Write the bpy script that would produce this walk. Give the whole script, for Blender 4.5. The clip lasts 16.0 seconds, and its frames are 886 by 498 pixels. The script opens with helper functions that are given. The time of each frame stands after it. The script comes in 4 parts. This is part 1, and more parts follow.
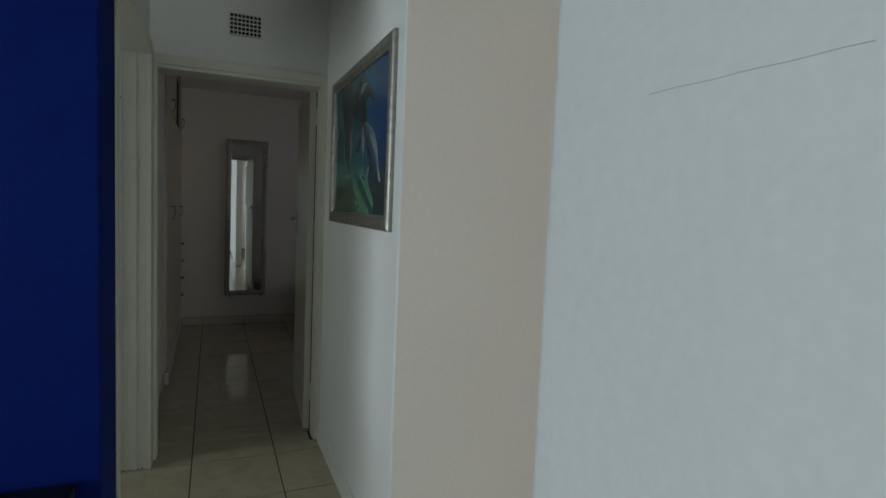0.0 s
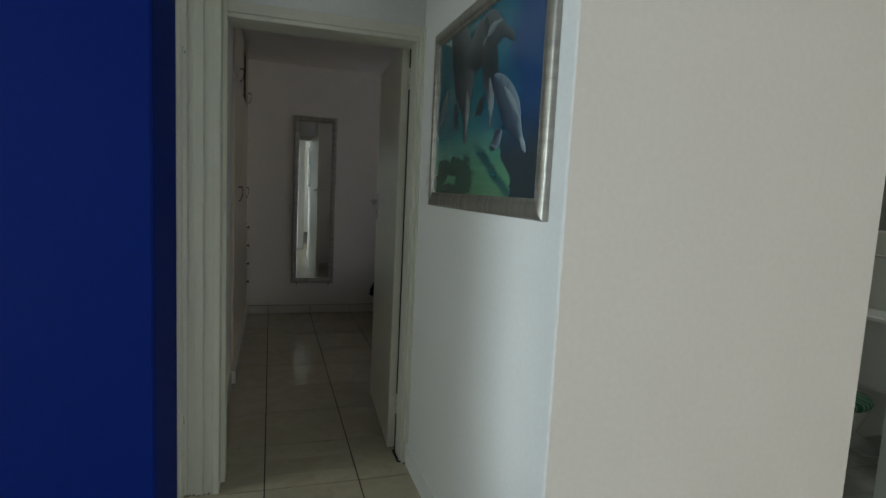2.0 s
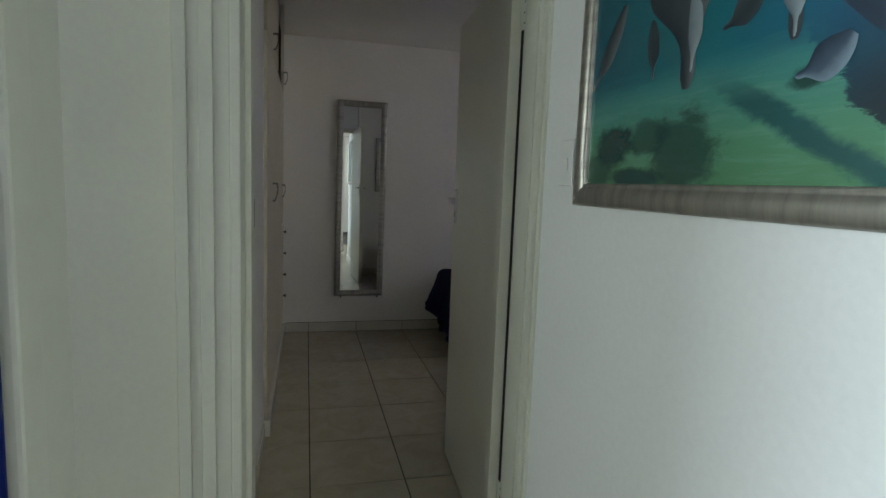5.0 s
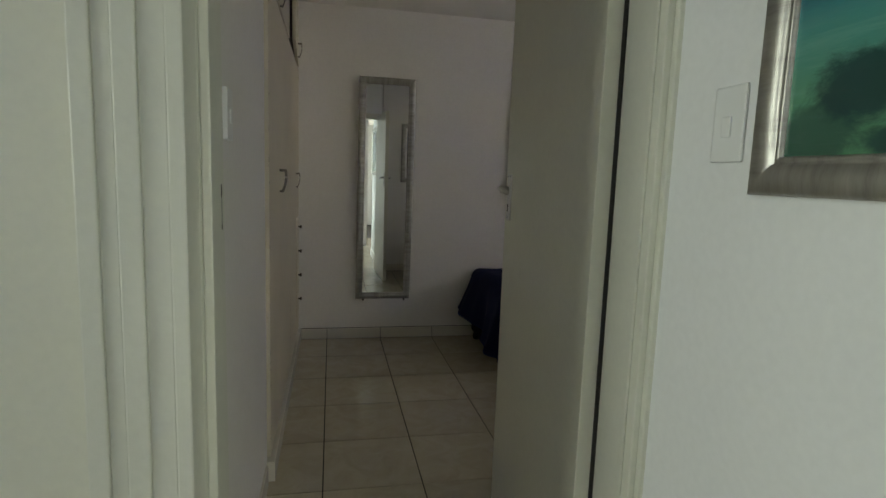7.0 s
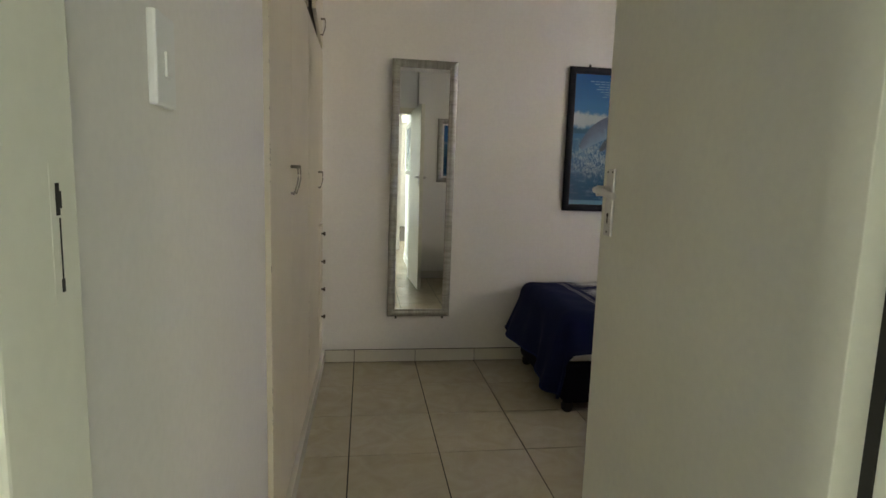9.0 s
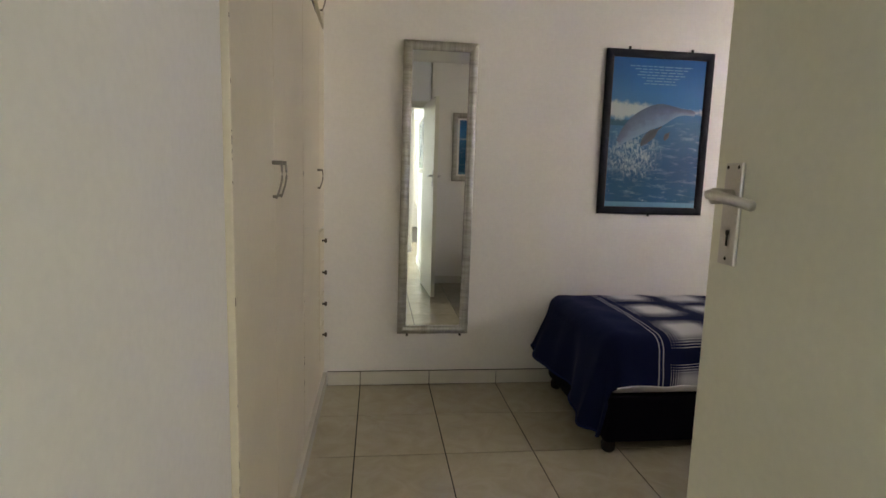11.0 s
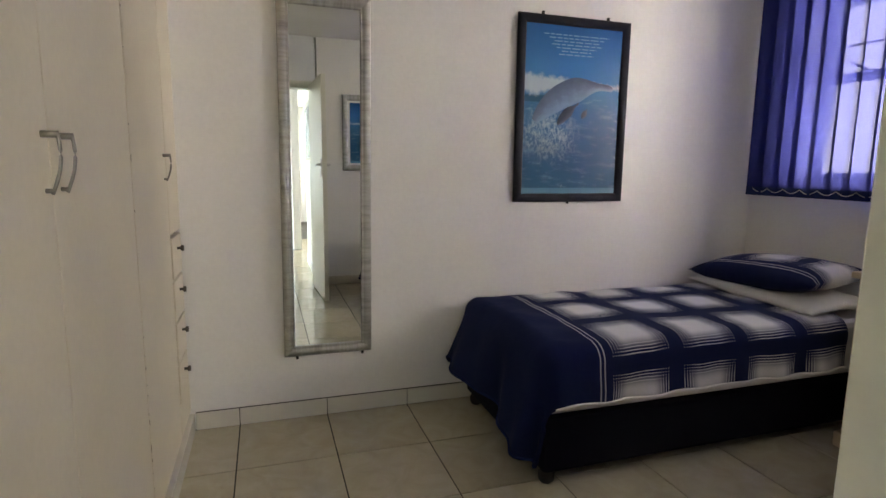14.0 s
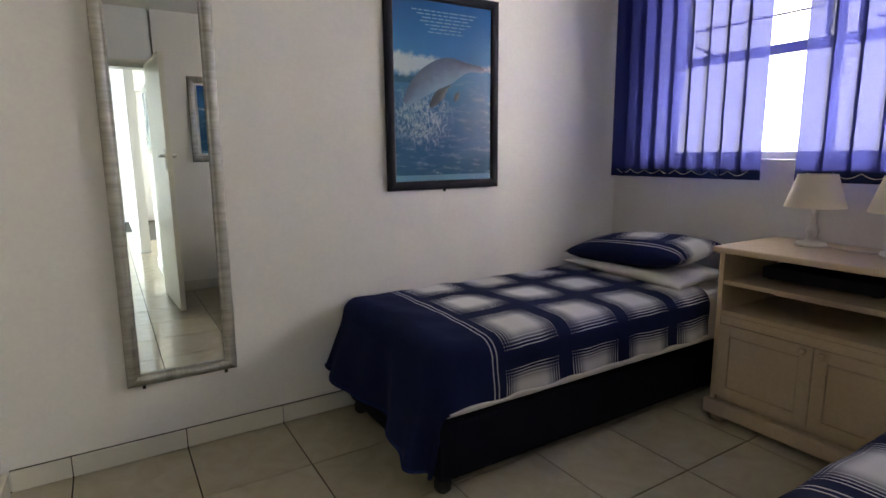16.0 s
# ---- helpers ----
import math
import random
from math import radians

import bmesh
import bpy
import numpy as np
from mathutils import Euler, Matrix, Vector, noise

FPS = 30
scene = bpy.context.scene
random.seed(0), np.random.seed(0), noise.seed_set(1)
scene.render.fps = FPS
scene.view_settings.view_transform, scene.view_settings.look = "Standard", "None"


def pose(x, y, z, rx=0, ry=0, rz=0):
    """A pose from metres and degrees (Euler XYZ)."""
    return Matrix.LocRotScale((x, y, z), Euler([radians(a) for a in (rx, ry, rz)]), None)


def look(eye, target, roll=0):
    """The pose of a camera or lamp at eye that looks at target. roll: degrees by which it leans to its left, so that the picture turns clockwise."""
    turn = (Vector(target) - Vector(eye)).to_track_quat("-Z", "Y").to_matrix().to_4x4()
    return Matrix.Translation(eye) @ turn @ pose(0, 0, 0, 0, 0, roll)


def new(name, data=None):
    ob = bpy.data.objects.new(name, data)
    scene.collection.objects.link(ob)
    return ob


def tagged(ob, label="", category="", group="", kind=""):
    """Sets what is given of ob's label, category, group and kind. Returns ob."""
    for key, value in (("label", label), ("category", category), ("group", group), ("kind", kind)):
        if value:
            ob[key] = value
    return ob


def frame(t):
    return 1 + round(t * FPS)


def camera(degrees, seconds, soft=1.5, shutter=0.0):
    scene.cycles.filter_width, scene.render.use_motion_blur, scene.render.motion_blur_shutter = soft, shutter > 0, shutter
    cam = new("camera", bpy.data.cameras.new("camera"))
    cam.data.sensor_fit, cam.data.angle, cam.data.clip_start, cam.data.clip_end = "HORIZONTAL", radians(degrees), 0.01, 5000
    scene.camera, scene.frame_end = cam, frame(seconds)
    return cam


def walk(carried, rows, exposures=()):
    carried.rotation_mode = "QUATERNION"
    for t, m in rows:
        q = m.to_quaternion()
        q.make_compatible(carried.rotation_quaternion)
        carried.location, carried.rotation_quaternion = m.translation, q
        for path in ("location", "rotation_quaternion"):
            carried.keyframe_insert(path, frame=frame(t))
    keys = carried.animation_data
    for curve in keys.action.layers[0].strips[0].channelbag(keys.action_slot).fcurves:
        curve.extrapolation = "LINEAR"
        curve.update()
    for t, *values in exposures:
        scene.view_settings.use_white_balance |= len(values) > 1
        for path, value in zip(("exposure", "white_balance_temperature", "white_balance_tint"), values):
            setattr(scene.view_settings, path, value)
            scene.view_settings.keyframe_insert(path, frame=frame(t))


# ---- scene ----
cam = camera(77.9, 16.0)
PATH = [
    (0, (0.12, 0.123, 1.371), (0.897, 1.959, 1.221), 2.4),
    (0.5, (0.089, 0.271, 1.357), (0.824, 2.123, 1.18), 2.6),
    (1, (0.051, 0.416, 1.345), (0.747, 2.28, 1.149), 2.7),
    (1.5, (0.04, 0.555, 1.336), (0.687, 2.435, 1.127), 2.7),
    (2, (0.043, 0.739, 1.345), (0.645, 2.634, 1.13), 2.8),
    (2.5, (0.045, 0.894, 1.342), (0.614, 2.8, 1.125), 2.9),
    (3, (0.019, 1.069, 1.355), (0.562, 2.981, 1.13), 2.4),
    (3.5, (-0.019, 1.233, 1.357), (0.514, 3.148, 1.132), 2.1),
    (4, (-0.021, 1.377, 1.336), (0.504, 3.294, 1.111), 2.2),
    (6.5, (0.059, 2.117, 1.3), (0.474, 4.058, 1.054), 1.9),
    (7, (0.059, 2.255, 1.289), (0.46, 4.197, 1.027), 2.0),
    (7.5, (0.057, 2.423, 1.305), (0.444, 4.367, 1.037), 1.8),
    (8, (0.071, 2.587, 1.301), (0.432, 4.536, 1.035), 1.6),
    (8.5, (0.086, 2.72, 1.285), (0.408, 4.676, 1.018), 1.7),
    (9, (0.09, 2.86, 1.276), (0.376, 4.822, 1.011), 1.8),
    (9.5, (0.087, 3.004, 1.266), (0.338, 4.97, 0.997), 1.7),
    (10, (0.096, 3.105, 1.274), (0.332, 5.072, 1.003), 1.7),
    (12.5, (0.152, 3.615, 1.274), (0.466, 5.57, 0.997), 1.4),
    (13, (0.162, 3.696, 1.281), (0.565, 5.635, 0.998), 1.1),
    (13.5, (0.175, 3.775, 1.244), (0.672, 5.693, 0.973), 0.9),
    (14, (0.182, 3.83, 1.244), (0.796, 5.711, 0.948), 0.7),
    (14.5, (0.213, 3.872, 1.251), (0.948, 5.705, 0.936), 0.3),
    (15, (0.202, 3.944, 1.269), (1.071, 5.714, 0.933), 0.0),
    (15.5, (0.199, 4.022, 1.262), (1.173, 5.735, 0.916), -0.1),
    (16, (0.253, 4.039, 1.243), (1.281, 5.721, 0.902), -0.6),
]
# seconds, stops, kelvin, tint: the clip's camera opens up and turns warmer on its way into the room
STOPS = [(0.0, -3.15, 6500, 10), (1.5, -2.80, 6500, 10), (4.0, -2.24, 6150, 10), (6.4, -1.72, 6750, 8), (7.0, -1.68, 6850, 8), (8.5, -0.94, 7250, 8), (10.0, -0.52, 7400, 10), (12.5, -0.34, 7250, 13), (14.5, -0.12, 6850, 13), (16.0, -0.30, 6700, 12)]
walk(cam, [(t, look(eye, target, roll)) for t, eye, target, roll in PATH], STOPS)

# ---- world and large lights ----
world = bpy.data.worlds.new("world")
scene.world = world
world.use_nodes = True
wn = world.node_tree.nodes
sky = wn.new("ShaderNodeTexSky")
sky.sky_type, sky.sun_disc = "NISHITA", False
sky.sun_elevation, sky.sun_rotation = radians(48), radians(150)
world.node_tree.links.new(sky.outputs[0], wn["Background"].inputs[0])
wn["Background"].inputs[1].default_value = 0.10


def area_lamp(name, eye, target, width, height, watts, colour):
    lamp = bpy.data.lights.new(name, "AREA")
    lamp.shape, lamp.size, lamp.size_y, lamp.energy, lamp.color = "RECTANGLE", width, height, watts, colour
    ob = new(name, lamp)
    ob.matrix_world = look(eye, target)
    return ob


# skylight in the window openings
area_lamp("bedroom_window_light", (3.29, 5.125, 1.66), (0.0, 5.125, 1.95), 2.14, 0.98, 235, (1.0, 0.94, 0.84))
# lamp added outside the bedroom window to brighten the wall beside it
area_lamp("bedroom_wall_fill_light", (3.75, 4.75, 1.55), (2.2, 6.3, 1.62), 1.3, 1.2, 780, (1.0, 0.94, 0.85))
area_lamp("living_window_light", (-5.16, -1.1, 1.30), (0.0, -0.6, 1.1), 2.5, 1.8, 1050, (0.84, 0.98, 1.05))
# lamp of an unseen lobby window, added to light the cream wall frontally
area_lamp("lobby_fill_light", (2.1, -3.34, 1.55), (1.9, 1.8, 1.2), 1.5, 1.1, 256, (0.96, 0.98, 0.96))
# unseen side room window and its lamp, added to brighten that doorway
area_lamp("side_room_fill_light", (-2.56, 2.55, 1.6), (-0.4, 2.8, 1.1), 0.8, 0.9, 90, (0.90, 1.0, 0.93))
area_lamp("bathroom_window_light", (3.12, 2.90, 1.95), (2.4, 2.7, 1.0), 0.5, 0.3, 15, (0.95, 1.0, 0.95))


# ---- materials ----
def material(name, colour, rough=0.6, metal=0.0, grain=0.0, grain_scale=60.0, patch=0.0, patch_scale=2.5, bump=0.0, bump_scale=120.0, coat=0.0, spec=0.5):
    """A surface with fine grain, broad uneven patches and a fine relief, all in metres."""
    m = bpy.data.materials.new(name)
    m.use_nodes = True
    n, l = m.node_tree.nodes, m.node_tree.links
    b = n["Principled BSDF"]
    b.inputs["Roughness"].default_value, b.inputs["Metallic"].default_value = rough, metal
    b.inputs["Coat Weight"].default_value = coat
    b.inputs["Specular IOR Level"].default_value = spec
    b.inputs["Coat Roughness"].default_value = 0.12
    geo = n.new("ShaderNodeNewGeometry")
    rgb = n.new("ShaderNodeRGB")
    rgb.outputs[0].default_value = (*colour, 1)
    out = rgb.outputs[0]
    for amount, scale, detail in ((grain, grain_scale, 3), (patch, patch_scale, 5)):
        if amount > 0:
            tex = n.new("ShaderNodeTexNoise")
            tex.inputs["Scale"].default_value, tex.inputs["Detail"].default_value = scale, detail
            l.new(geo.outputs["Position"], tex.inputs["Vector"])
            ramp = n.new("ShaderNodeMapRange")
            ramp.inputs["From Min"].default_value, ramp.inputs["From Max"].default_value = 0.3, 0.7
            ramp.inputs["To Min"].default_value, ramp.inputs["To Max"].default_value = 1 - amount, 1 + amount
            l.new(tex.outputs["Fac"], ramp.inputs["Value"])
            mul = n.new("ShaderNodeVectorMath")
            mul.operation = "SCALE"
            l.new(out, mul.inputs[0])
            l.new(ramp.outputs[0], mul.inputs["Scale"])
            out = mul.outputs[0]
    l.new(out, b.inputs["Base Color"])
    if bump > 0:
        tex = n.new("ShaderNodeTexNoise")
        tex.inputs["Scale"].default_value, tex.inputs["Detail"].default_value = bump_scale, 4
        l.new(geo.outputs["Position"], tex.inputs["Vector"])
        bp = n.new("ShaderNodeBump")
        bp.inputs["Strength"].default_value, bp.inputs["Distance"].default_value = bump, 0.002
        l.new(tex.outputs["Fac"], bp.inputs["Height"])
        l.new(bp.outputs[0], b.inputs["Normal"])
    return m


WALL = material("white_wall_paint", (0.78, 0.76, 0.72), 0.55, spec=0.3, grain=0.02, patch=0.015, bump=0.06, bump_scale=90)
HALL = material("cool_white_wall_paint", (0.78, 0.79, 0.78), 0.5, spec=0.3, grain=0.02, patch=0.012, bump=0.06, bump_scale=90)
CREAM = material("cream_wall_paint", (0.76, 0.72, 0.65), 0.55, spec=0.3, grain=0.02, patch=0.012, bump=0.06, bump_scale=90)
BLUE = material("royal_blue_wall_paint", (0.0018, 0.013, 0.135), 0.6, spec=0.08, grain=0.05, patch=0.08, bump=0.12, bump_scale=90)
CEIL = material("ceiling_paint", (0.70, 0.68, 0.64), 0.8, patch=0.03)
FRAME = material("cream_gloss_paint", (0.70, 0.70, 0.60), 0.35, grain=0.02, patch=0.04, bump=0.15, bump_scale=90)
LEAF = material("cream_door_paint", (0.74, 0.73, 0.61), 0.30, grain=0.02, patch=0.04, bump=0.12, bump_scale=70)
CUP = material("cupboard_paint", (0.64, 0.58, 0.45), 0.42, grain=0.02, patch=0.05, bump=0.2, bump_scale=80)
# dark brown that paints the shade in cupboard gaps; also colours the paint chips
GAP_SHADE_CHIP = material("gap_shade_and_chip_brown", (0.10, 0.08, 0.055), 0.8, grain=0.1)
KNOBM = material("dark_bronze", (0.10, 0.085, 0.07), 0.35, 0.9, patch=0.1)
# near-black, for painted shade in gaps and holes and for small dark parts
DARK = material("dark_gap", (0.02, 0.018, 0.015), 0.9)
STEEL = material("brushed_chrome", (0.62, 0.60, 0.57), 0.32, 1.0, grain=0.03, grain_scale=200, patch=0.03)
BOW = material("tarnished_chrome", (0.24, 0.22, 0.19), 0.3, 1.0, patch=0.05)
GROUT = material("dark_grout", (0.022, 0.018, 0.012), 0.9, grain=0.2)
SKIRT = material("glazed_skirting_tile", (0.66, 0.63, 0.54), 0.25, patch=0.06)
PINE = material("limewashed_pine", (0.55, 0.43, 0.29), 0.55, grain=0.05, patch=0.06, bump=0.2)
NAVY = material("navy_cotton", (0.012, 0.022, 0.085), 0.9, grain=0.12, grain_scale=400, patch=0.1, spec=0.1)
BASEFAB = material("black_navy_base_fabric", (0.0085, 0.0085, 0.014), 0.95, grain=0.2, grain_scale=300, spec=0.05)
SHEET = material("white_cotton", (0.72, 0.70, 0.66), 0.9, grain=0.03, grain_scale=300, patch=0.03)
SHADE = material("cream_lampshade_fabric", (0.72, 0.64, 0.52), 0.9, grain=0.04, grain_scale=500)
LAMPW = material("white_turned_wood", (0.74, 0.71, 0.65), 0.45, patch=0.05)
PLASTIC = material("white_switch_plastic", (0.76, 0.77, 0.75), 0.35)
BLACKF = material("black_picture_frame", (0.006, 0.007, 0.014), 0.5, patch=0.15, spec=0.25)
PORC = material("white_porcelain", (0.70, 0.71, 0.68), 0.15, patch=0.03)
WOOD = material("varnished_brown_wood", (0.20, 0.085, 0.035), 0.4, grain=0.2, grain_scale=25, patch=0.15)
ORANGE = material("orange_pine_wood", (0.42, 0.19, 0.05), 0.4, grain=0.15, grain_scale=30, patch=0.1)
ALU = material("aluminium_strip", (0.55, 0.52, 0.48), 0.35, 0.9, patch=0.08)
WINF = material("window_frame_paint", (0.40, 0.40, 0.42), 0.5, patch=0.05)


# ---- mesh helpers ----
def link_bm(name, bm, mat, smooth=False):
    me = bpy.data.meshes.new(name)
    bmesh.ops.recalc_face_normals(bm, faces=bm.faces)
    bm.to_mesh(me)
    bm.free()
    for m in mat if isinstance(mat, (list, tuple)) else (mat,):
        me.materials.append(m)
    if smooth:
        for p in me.polygons:
            p.use_smooth = True
    return new(name, me)


def part(name, bm, mat, parent, label="", smooth=False):
    ob = link_bm(name, bm, mat, smooth)
    ob.parent = parent
    ob.matrix_parent_inverse = parent.matrix_world.inverted()
    if label:
        ob["label"] = label
    return ob


def thing(name, at, label, category, group="", kind=""):
    ob = new(name)
    ob.location = at
    ob.matrix_world = Matrix.Translation(at)
    ob.empty_display_size = 0.1
    return tagged(ob, label, category, group, kind)


def box(x0, x1, y0, y1, z0, z1, bevel=0.0, bm=None, seg=2):
    bm = bm or bmesh.new()
    r = bmesh.ops.create_cube(bm, size=1)
    vs = r["verts"]
    for v in vs:
        v.co = Vector(((x0 + x1) / 2 + v.co.x * (x1 - x0), (y0 + y1) / 2 + v.co.y * (y1 - y0), (z0 + z1) / 2 + v.co.z * (z1 - z0)))
    if bevel > 0:
        es = list({e for v in vs for e in v.link_edges})
        bmesh.ops.bevel(bm, geom=es, offset=bevel, segments=seg, affect="EDGES", profile=0.6)
    return bm


def lathe(profile, at=(0, 0, 0), steps=24, bm=None, axis="z"):
    """A turned shape: profile is (radius, height) from bottom to top."""
    bm = bm or bmesh.new()
    rings = []
    for r, h in profile:
        ring = []
        for k in range(steps):
            a = 2 * math.pi * k / steps
            p = (r * math.cos(a), r * math.sin(a), h)
            if axis == "x":
                p = (h, p[0], p[1])
            if axis == "y":
                p = (p[0], h, p[1])
            ring.append(bm.verts.new(Vector(p) + Vector(at)))
        rings.append(ring)
    for a, b in zip(rings, rings[1:]):
        for k in range(steps):
            bm.faces.new((a[k], a[(k + 1) % steps], b[(k + 1) % steps], b[k]))
    bm.faces.new(rings[0])
    bm.faces.new(rings[-1])
    return bm


def tube(points, radius, steps=8, bm=None):
    """A round bar along points."""
    bm = bm or bmesh.new()
    pts = [Vector(p) for p in points]
    rings = []
    for i, p in enumerate(pts):
        d = (pts[min(i + 1, len(pts) - 1)] - pts[max(i - 1, 0)]).normalized()
        q = d.to_track_quat("Z", "Y")
        rings.append([bm.verts.new(p + q @ Vector((radius * math.cos(2 * math.pi * k / steps), radius * math.sin(2 * math.pi * k / steps), 0))) for k in range(steps)])
    for a, b in zip(rings, rings[1:]):
        for k in range(steps):
            bm.faces.new((a[k], a[(k + 1) % steps], b[(k + 1) % steps], b[k]))
    bm.faces.new(rings[0])
    bm.faces.new(rings[-1])
    return bm


def structure(name, bm, mat, label, category="wall"):
    return tagged(link_bm(name, bm, mat), label, category, kind="structure")


def boxes(*sizes, bevel=0.0):
    bm = bmesh.new()
    for s in sizes:
        box(*s, bevel=bevel, bm=bm)
    return bm


# ---- the shell ----
H_CEIL = 2.50
bm = boxes((-5.2, -0.158, 1.84, 1.998, 0, H_CEIL), bevel=0.006)
for v in bm.verts:
    if v.co.x > -1 and v.co.y > 1.95:
        v.co.x += 0.014
structure("wall_blue", bm, BLUE, "royal blue painted living room wall", "wall")
structure("wall_hall_west", boxes((-0.33, -0.163, 2.0, 2.075, 0, H_CEIL), (-0.33, -0.163, 2.075, 3.14, 2.09, H_CEIL)), HALL, "white wall around the side doorway")
structure("wall_hall_end", boxes((-0.330, -0.195, 3.302, 3.38, 0, H_CEIL), (-0.195, -0.16, 3.24, 3.38, 2.045, H_CEIL), (-0.16, 0.70, 3.24, 3.38, 2.045, H_CEIL), (0.70, 0.72, 3.24, 3.38, 0, 2.045)), HALL, "white wall above the bedroom doorway")
structure("wall_hall_east", boxes((0.70, 0.82, 1.885, 3.24, 0, H_CEIL), bevel=0.008), HALL, "smooth white passage wall beside the bedroom door")
structure("wall_cream", boxes((0.705, 1.735, 1.883, 1.99, 0, H_CEIL), (1.735, 3.4, 1.883, 1.99, 1.96, H_CEIL), (2.215, 3.4, 1.883, 1.99, 0, 1.96)), CREAM, "cream wall beside the bathroom doorway")
structure("wall_partition", boxes((0.572, 0.69, -3.4, 0.81, 0, H_CEIL), bevel=0.012), HALL, "white partition wall with a thin pencil line")
# window opening added out of view for the lobby lamp
structure("wall_lobby_south", boxes((0.69, 1.3, -3.5, -3.38, 0, H_CEIL), (2.9, 3.4, -3.5, -3.38, 0, H_CEIL), (1.3, 2.9, -3.5, -3.38, 0, 0.95), (1.3, 2.9, -3.5, -3.38, 2.15, H_CEIL)), HALL, "white lobby wall around an added unseen window opening")
structure("wall_lobby_east", boxes((3.4, 3.52, -3.5, 3.38, 0, H_CEIL)), HALL, "white outer wall")
structure("wall_living_west", boxes((-5.32, -5.2, -3.4, -2.4, 0, H_CEIL), (-5.32, -5.2, 0.2, 1.99, 0, H_CEIL), (-5.32, -5.2, -2.4, 0.2, 0, 0.35), (-5.32, -5.2, -2.4, 0.2, 2.25, H_CEIL)), WALL, "white living room wall")
structure("wall_living_south", boxes((-5.32, 0.69, -3.5, -3.38, 0, H_CEIL)), WALL, "plain white living room wall")
# this room's window opening is unseen, added only for its lamp
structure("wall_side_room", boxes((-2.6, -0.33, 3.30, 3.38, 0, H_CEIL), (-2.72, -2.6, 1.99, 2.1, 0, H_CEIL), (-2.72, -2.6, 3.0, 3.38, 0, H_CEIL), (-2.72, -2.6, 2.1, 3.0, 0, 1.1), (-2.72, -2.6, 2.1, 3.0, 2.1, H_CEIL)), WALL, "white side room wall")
structure("wall_bedroom_south", boxes((0.82, 3.2, 3.24, 3.38, 0, H_CEIL), (0.72, 0.82, 3.242, 3.38, 0, H_CEIL)), WALL, "white bedroom wall behind the door")
structure("wall_bedroom_west", boxes((-0.33, -0.195, 3.38, 4.503, 0, H_CEIL), (-0.9, -0.8, 4.47, 6.51, 0, H_CEIL), (-0.8, -0.33, 4.38, 4.47, 0, H_CEIL)), WALL, "white bedroom wall beside the built-in cupboards")
structure("wall_bedroom_north", boxes((-0.9, 3.3, 6.51, 6.63, 0, H_CEIL)), WALL, "white bedroom wall behind the bed")
WY0, WY1, WZ0, WZ1 = 4.05, 6.20, 1.19, 2.18
structure("wall_bedroom_east", boxes((3.07, 3.25, 3.24, WY0, 0, H_CEIL), (3.07, 3.25, WY1, 6.51, 0, H_CEIL), (3.07, 3.25, WY0, WY1, 0, WZ0), (3.07, 3.25, WY0, WY1, WZ1, H_CEIL)), WALL, "white bedroom wall around the window")
structure("ceiling", boxes((-5.3, 3.52, -3.5, 6.63, H_CEIL, H_CEIL + 0.1)), CEIL, "plain off-white ceiling", "ceiling")
floor = structure("floor", boxes((-5.3, 3.52, -3.5, 6.63, -0.1, -0.004)), GROUT, "cream glazed floor tiles with dark grout", "floor")


# ---- special materials ----
def math_node(n, l, op, a, b=None, c=None):
    k = n.new("ShaderNodeMath")
    k.operation = op
    for s, v in zip(k.inputs, (a, b, c)):
        if v is None:
            continue
        if isinstance(v, (int, float)):
            s.default_value = v
        else:
            l.new(v, s)
    return k.outputs[0]


def mix_colour(n, l, fac, a, b):
    k = n.new("ShaderNodeMix")
    k.data_type = "RGBA"
    for s, v in ((k.inputs["Factor"], fac), (k.inputs["A"], a), (k.inputs["B"], b)):
        if isinstance(v, tuple):
            s.default_value = (*v, 1)
        elif isinstance(v, (int, float)):
            s.default_value = v
        else:
            l.new(v, s)
    return k.outputs["Result"]


def ramp_node(n, l, fac, stops):
    k = n.new("ShaderNodeValToRGB")
    els = k.color_ramp.elements
    while len(els) < len(stops):
        els.new(0.5)
    for e, (p, c) in zip(els, stops):
        e.position, e.color = p, (*c, 1)
    l.new(fac, k.inputs[0])
    return k.outputs[0]


def noise_node(n, l, vec, scale, detail=4, rough=0.55, distort=0.0):
    k = n.new("ShaderNodeTexNoise")
    k.inputs["Scale"].default_value, k.inputs["Detail"].default_value = scale, detail
    k.inputs["Roughness"].default_value, k.inputs["Distortion"].default_value = rough, distort
    l.new(vec, k.inputs["Vector"])
    return k.outputs["Fac"]


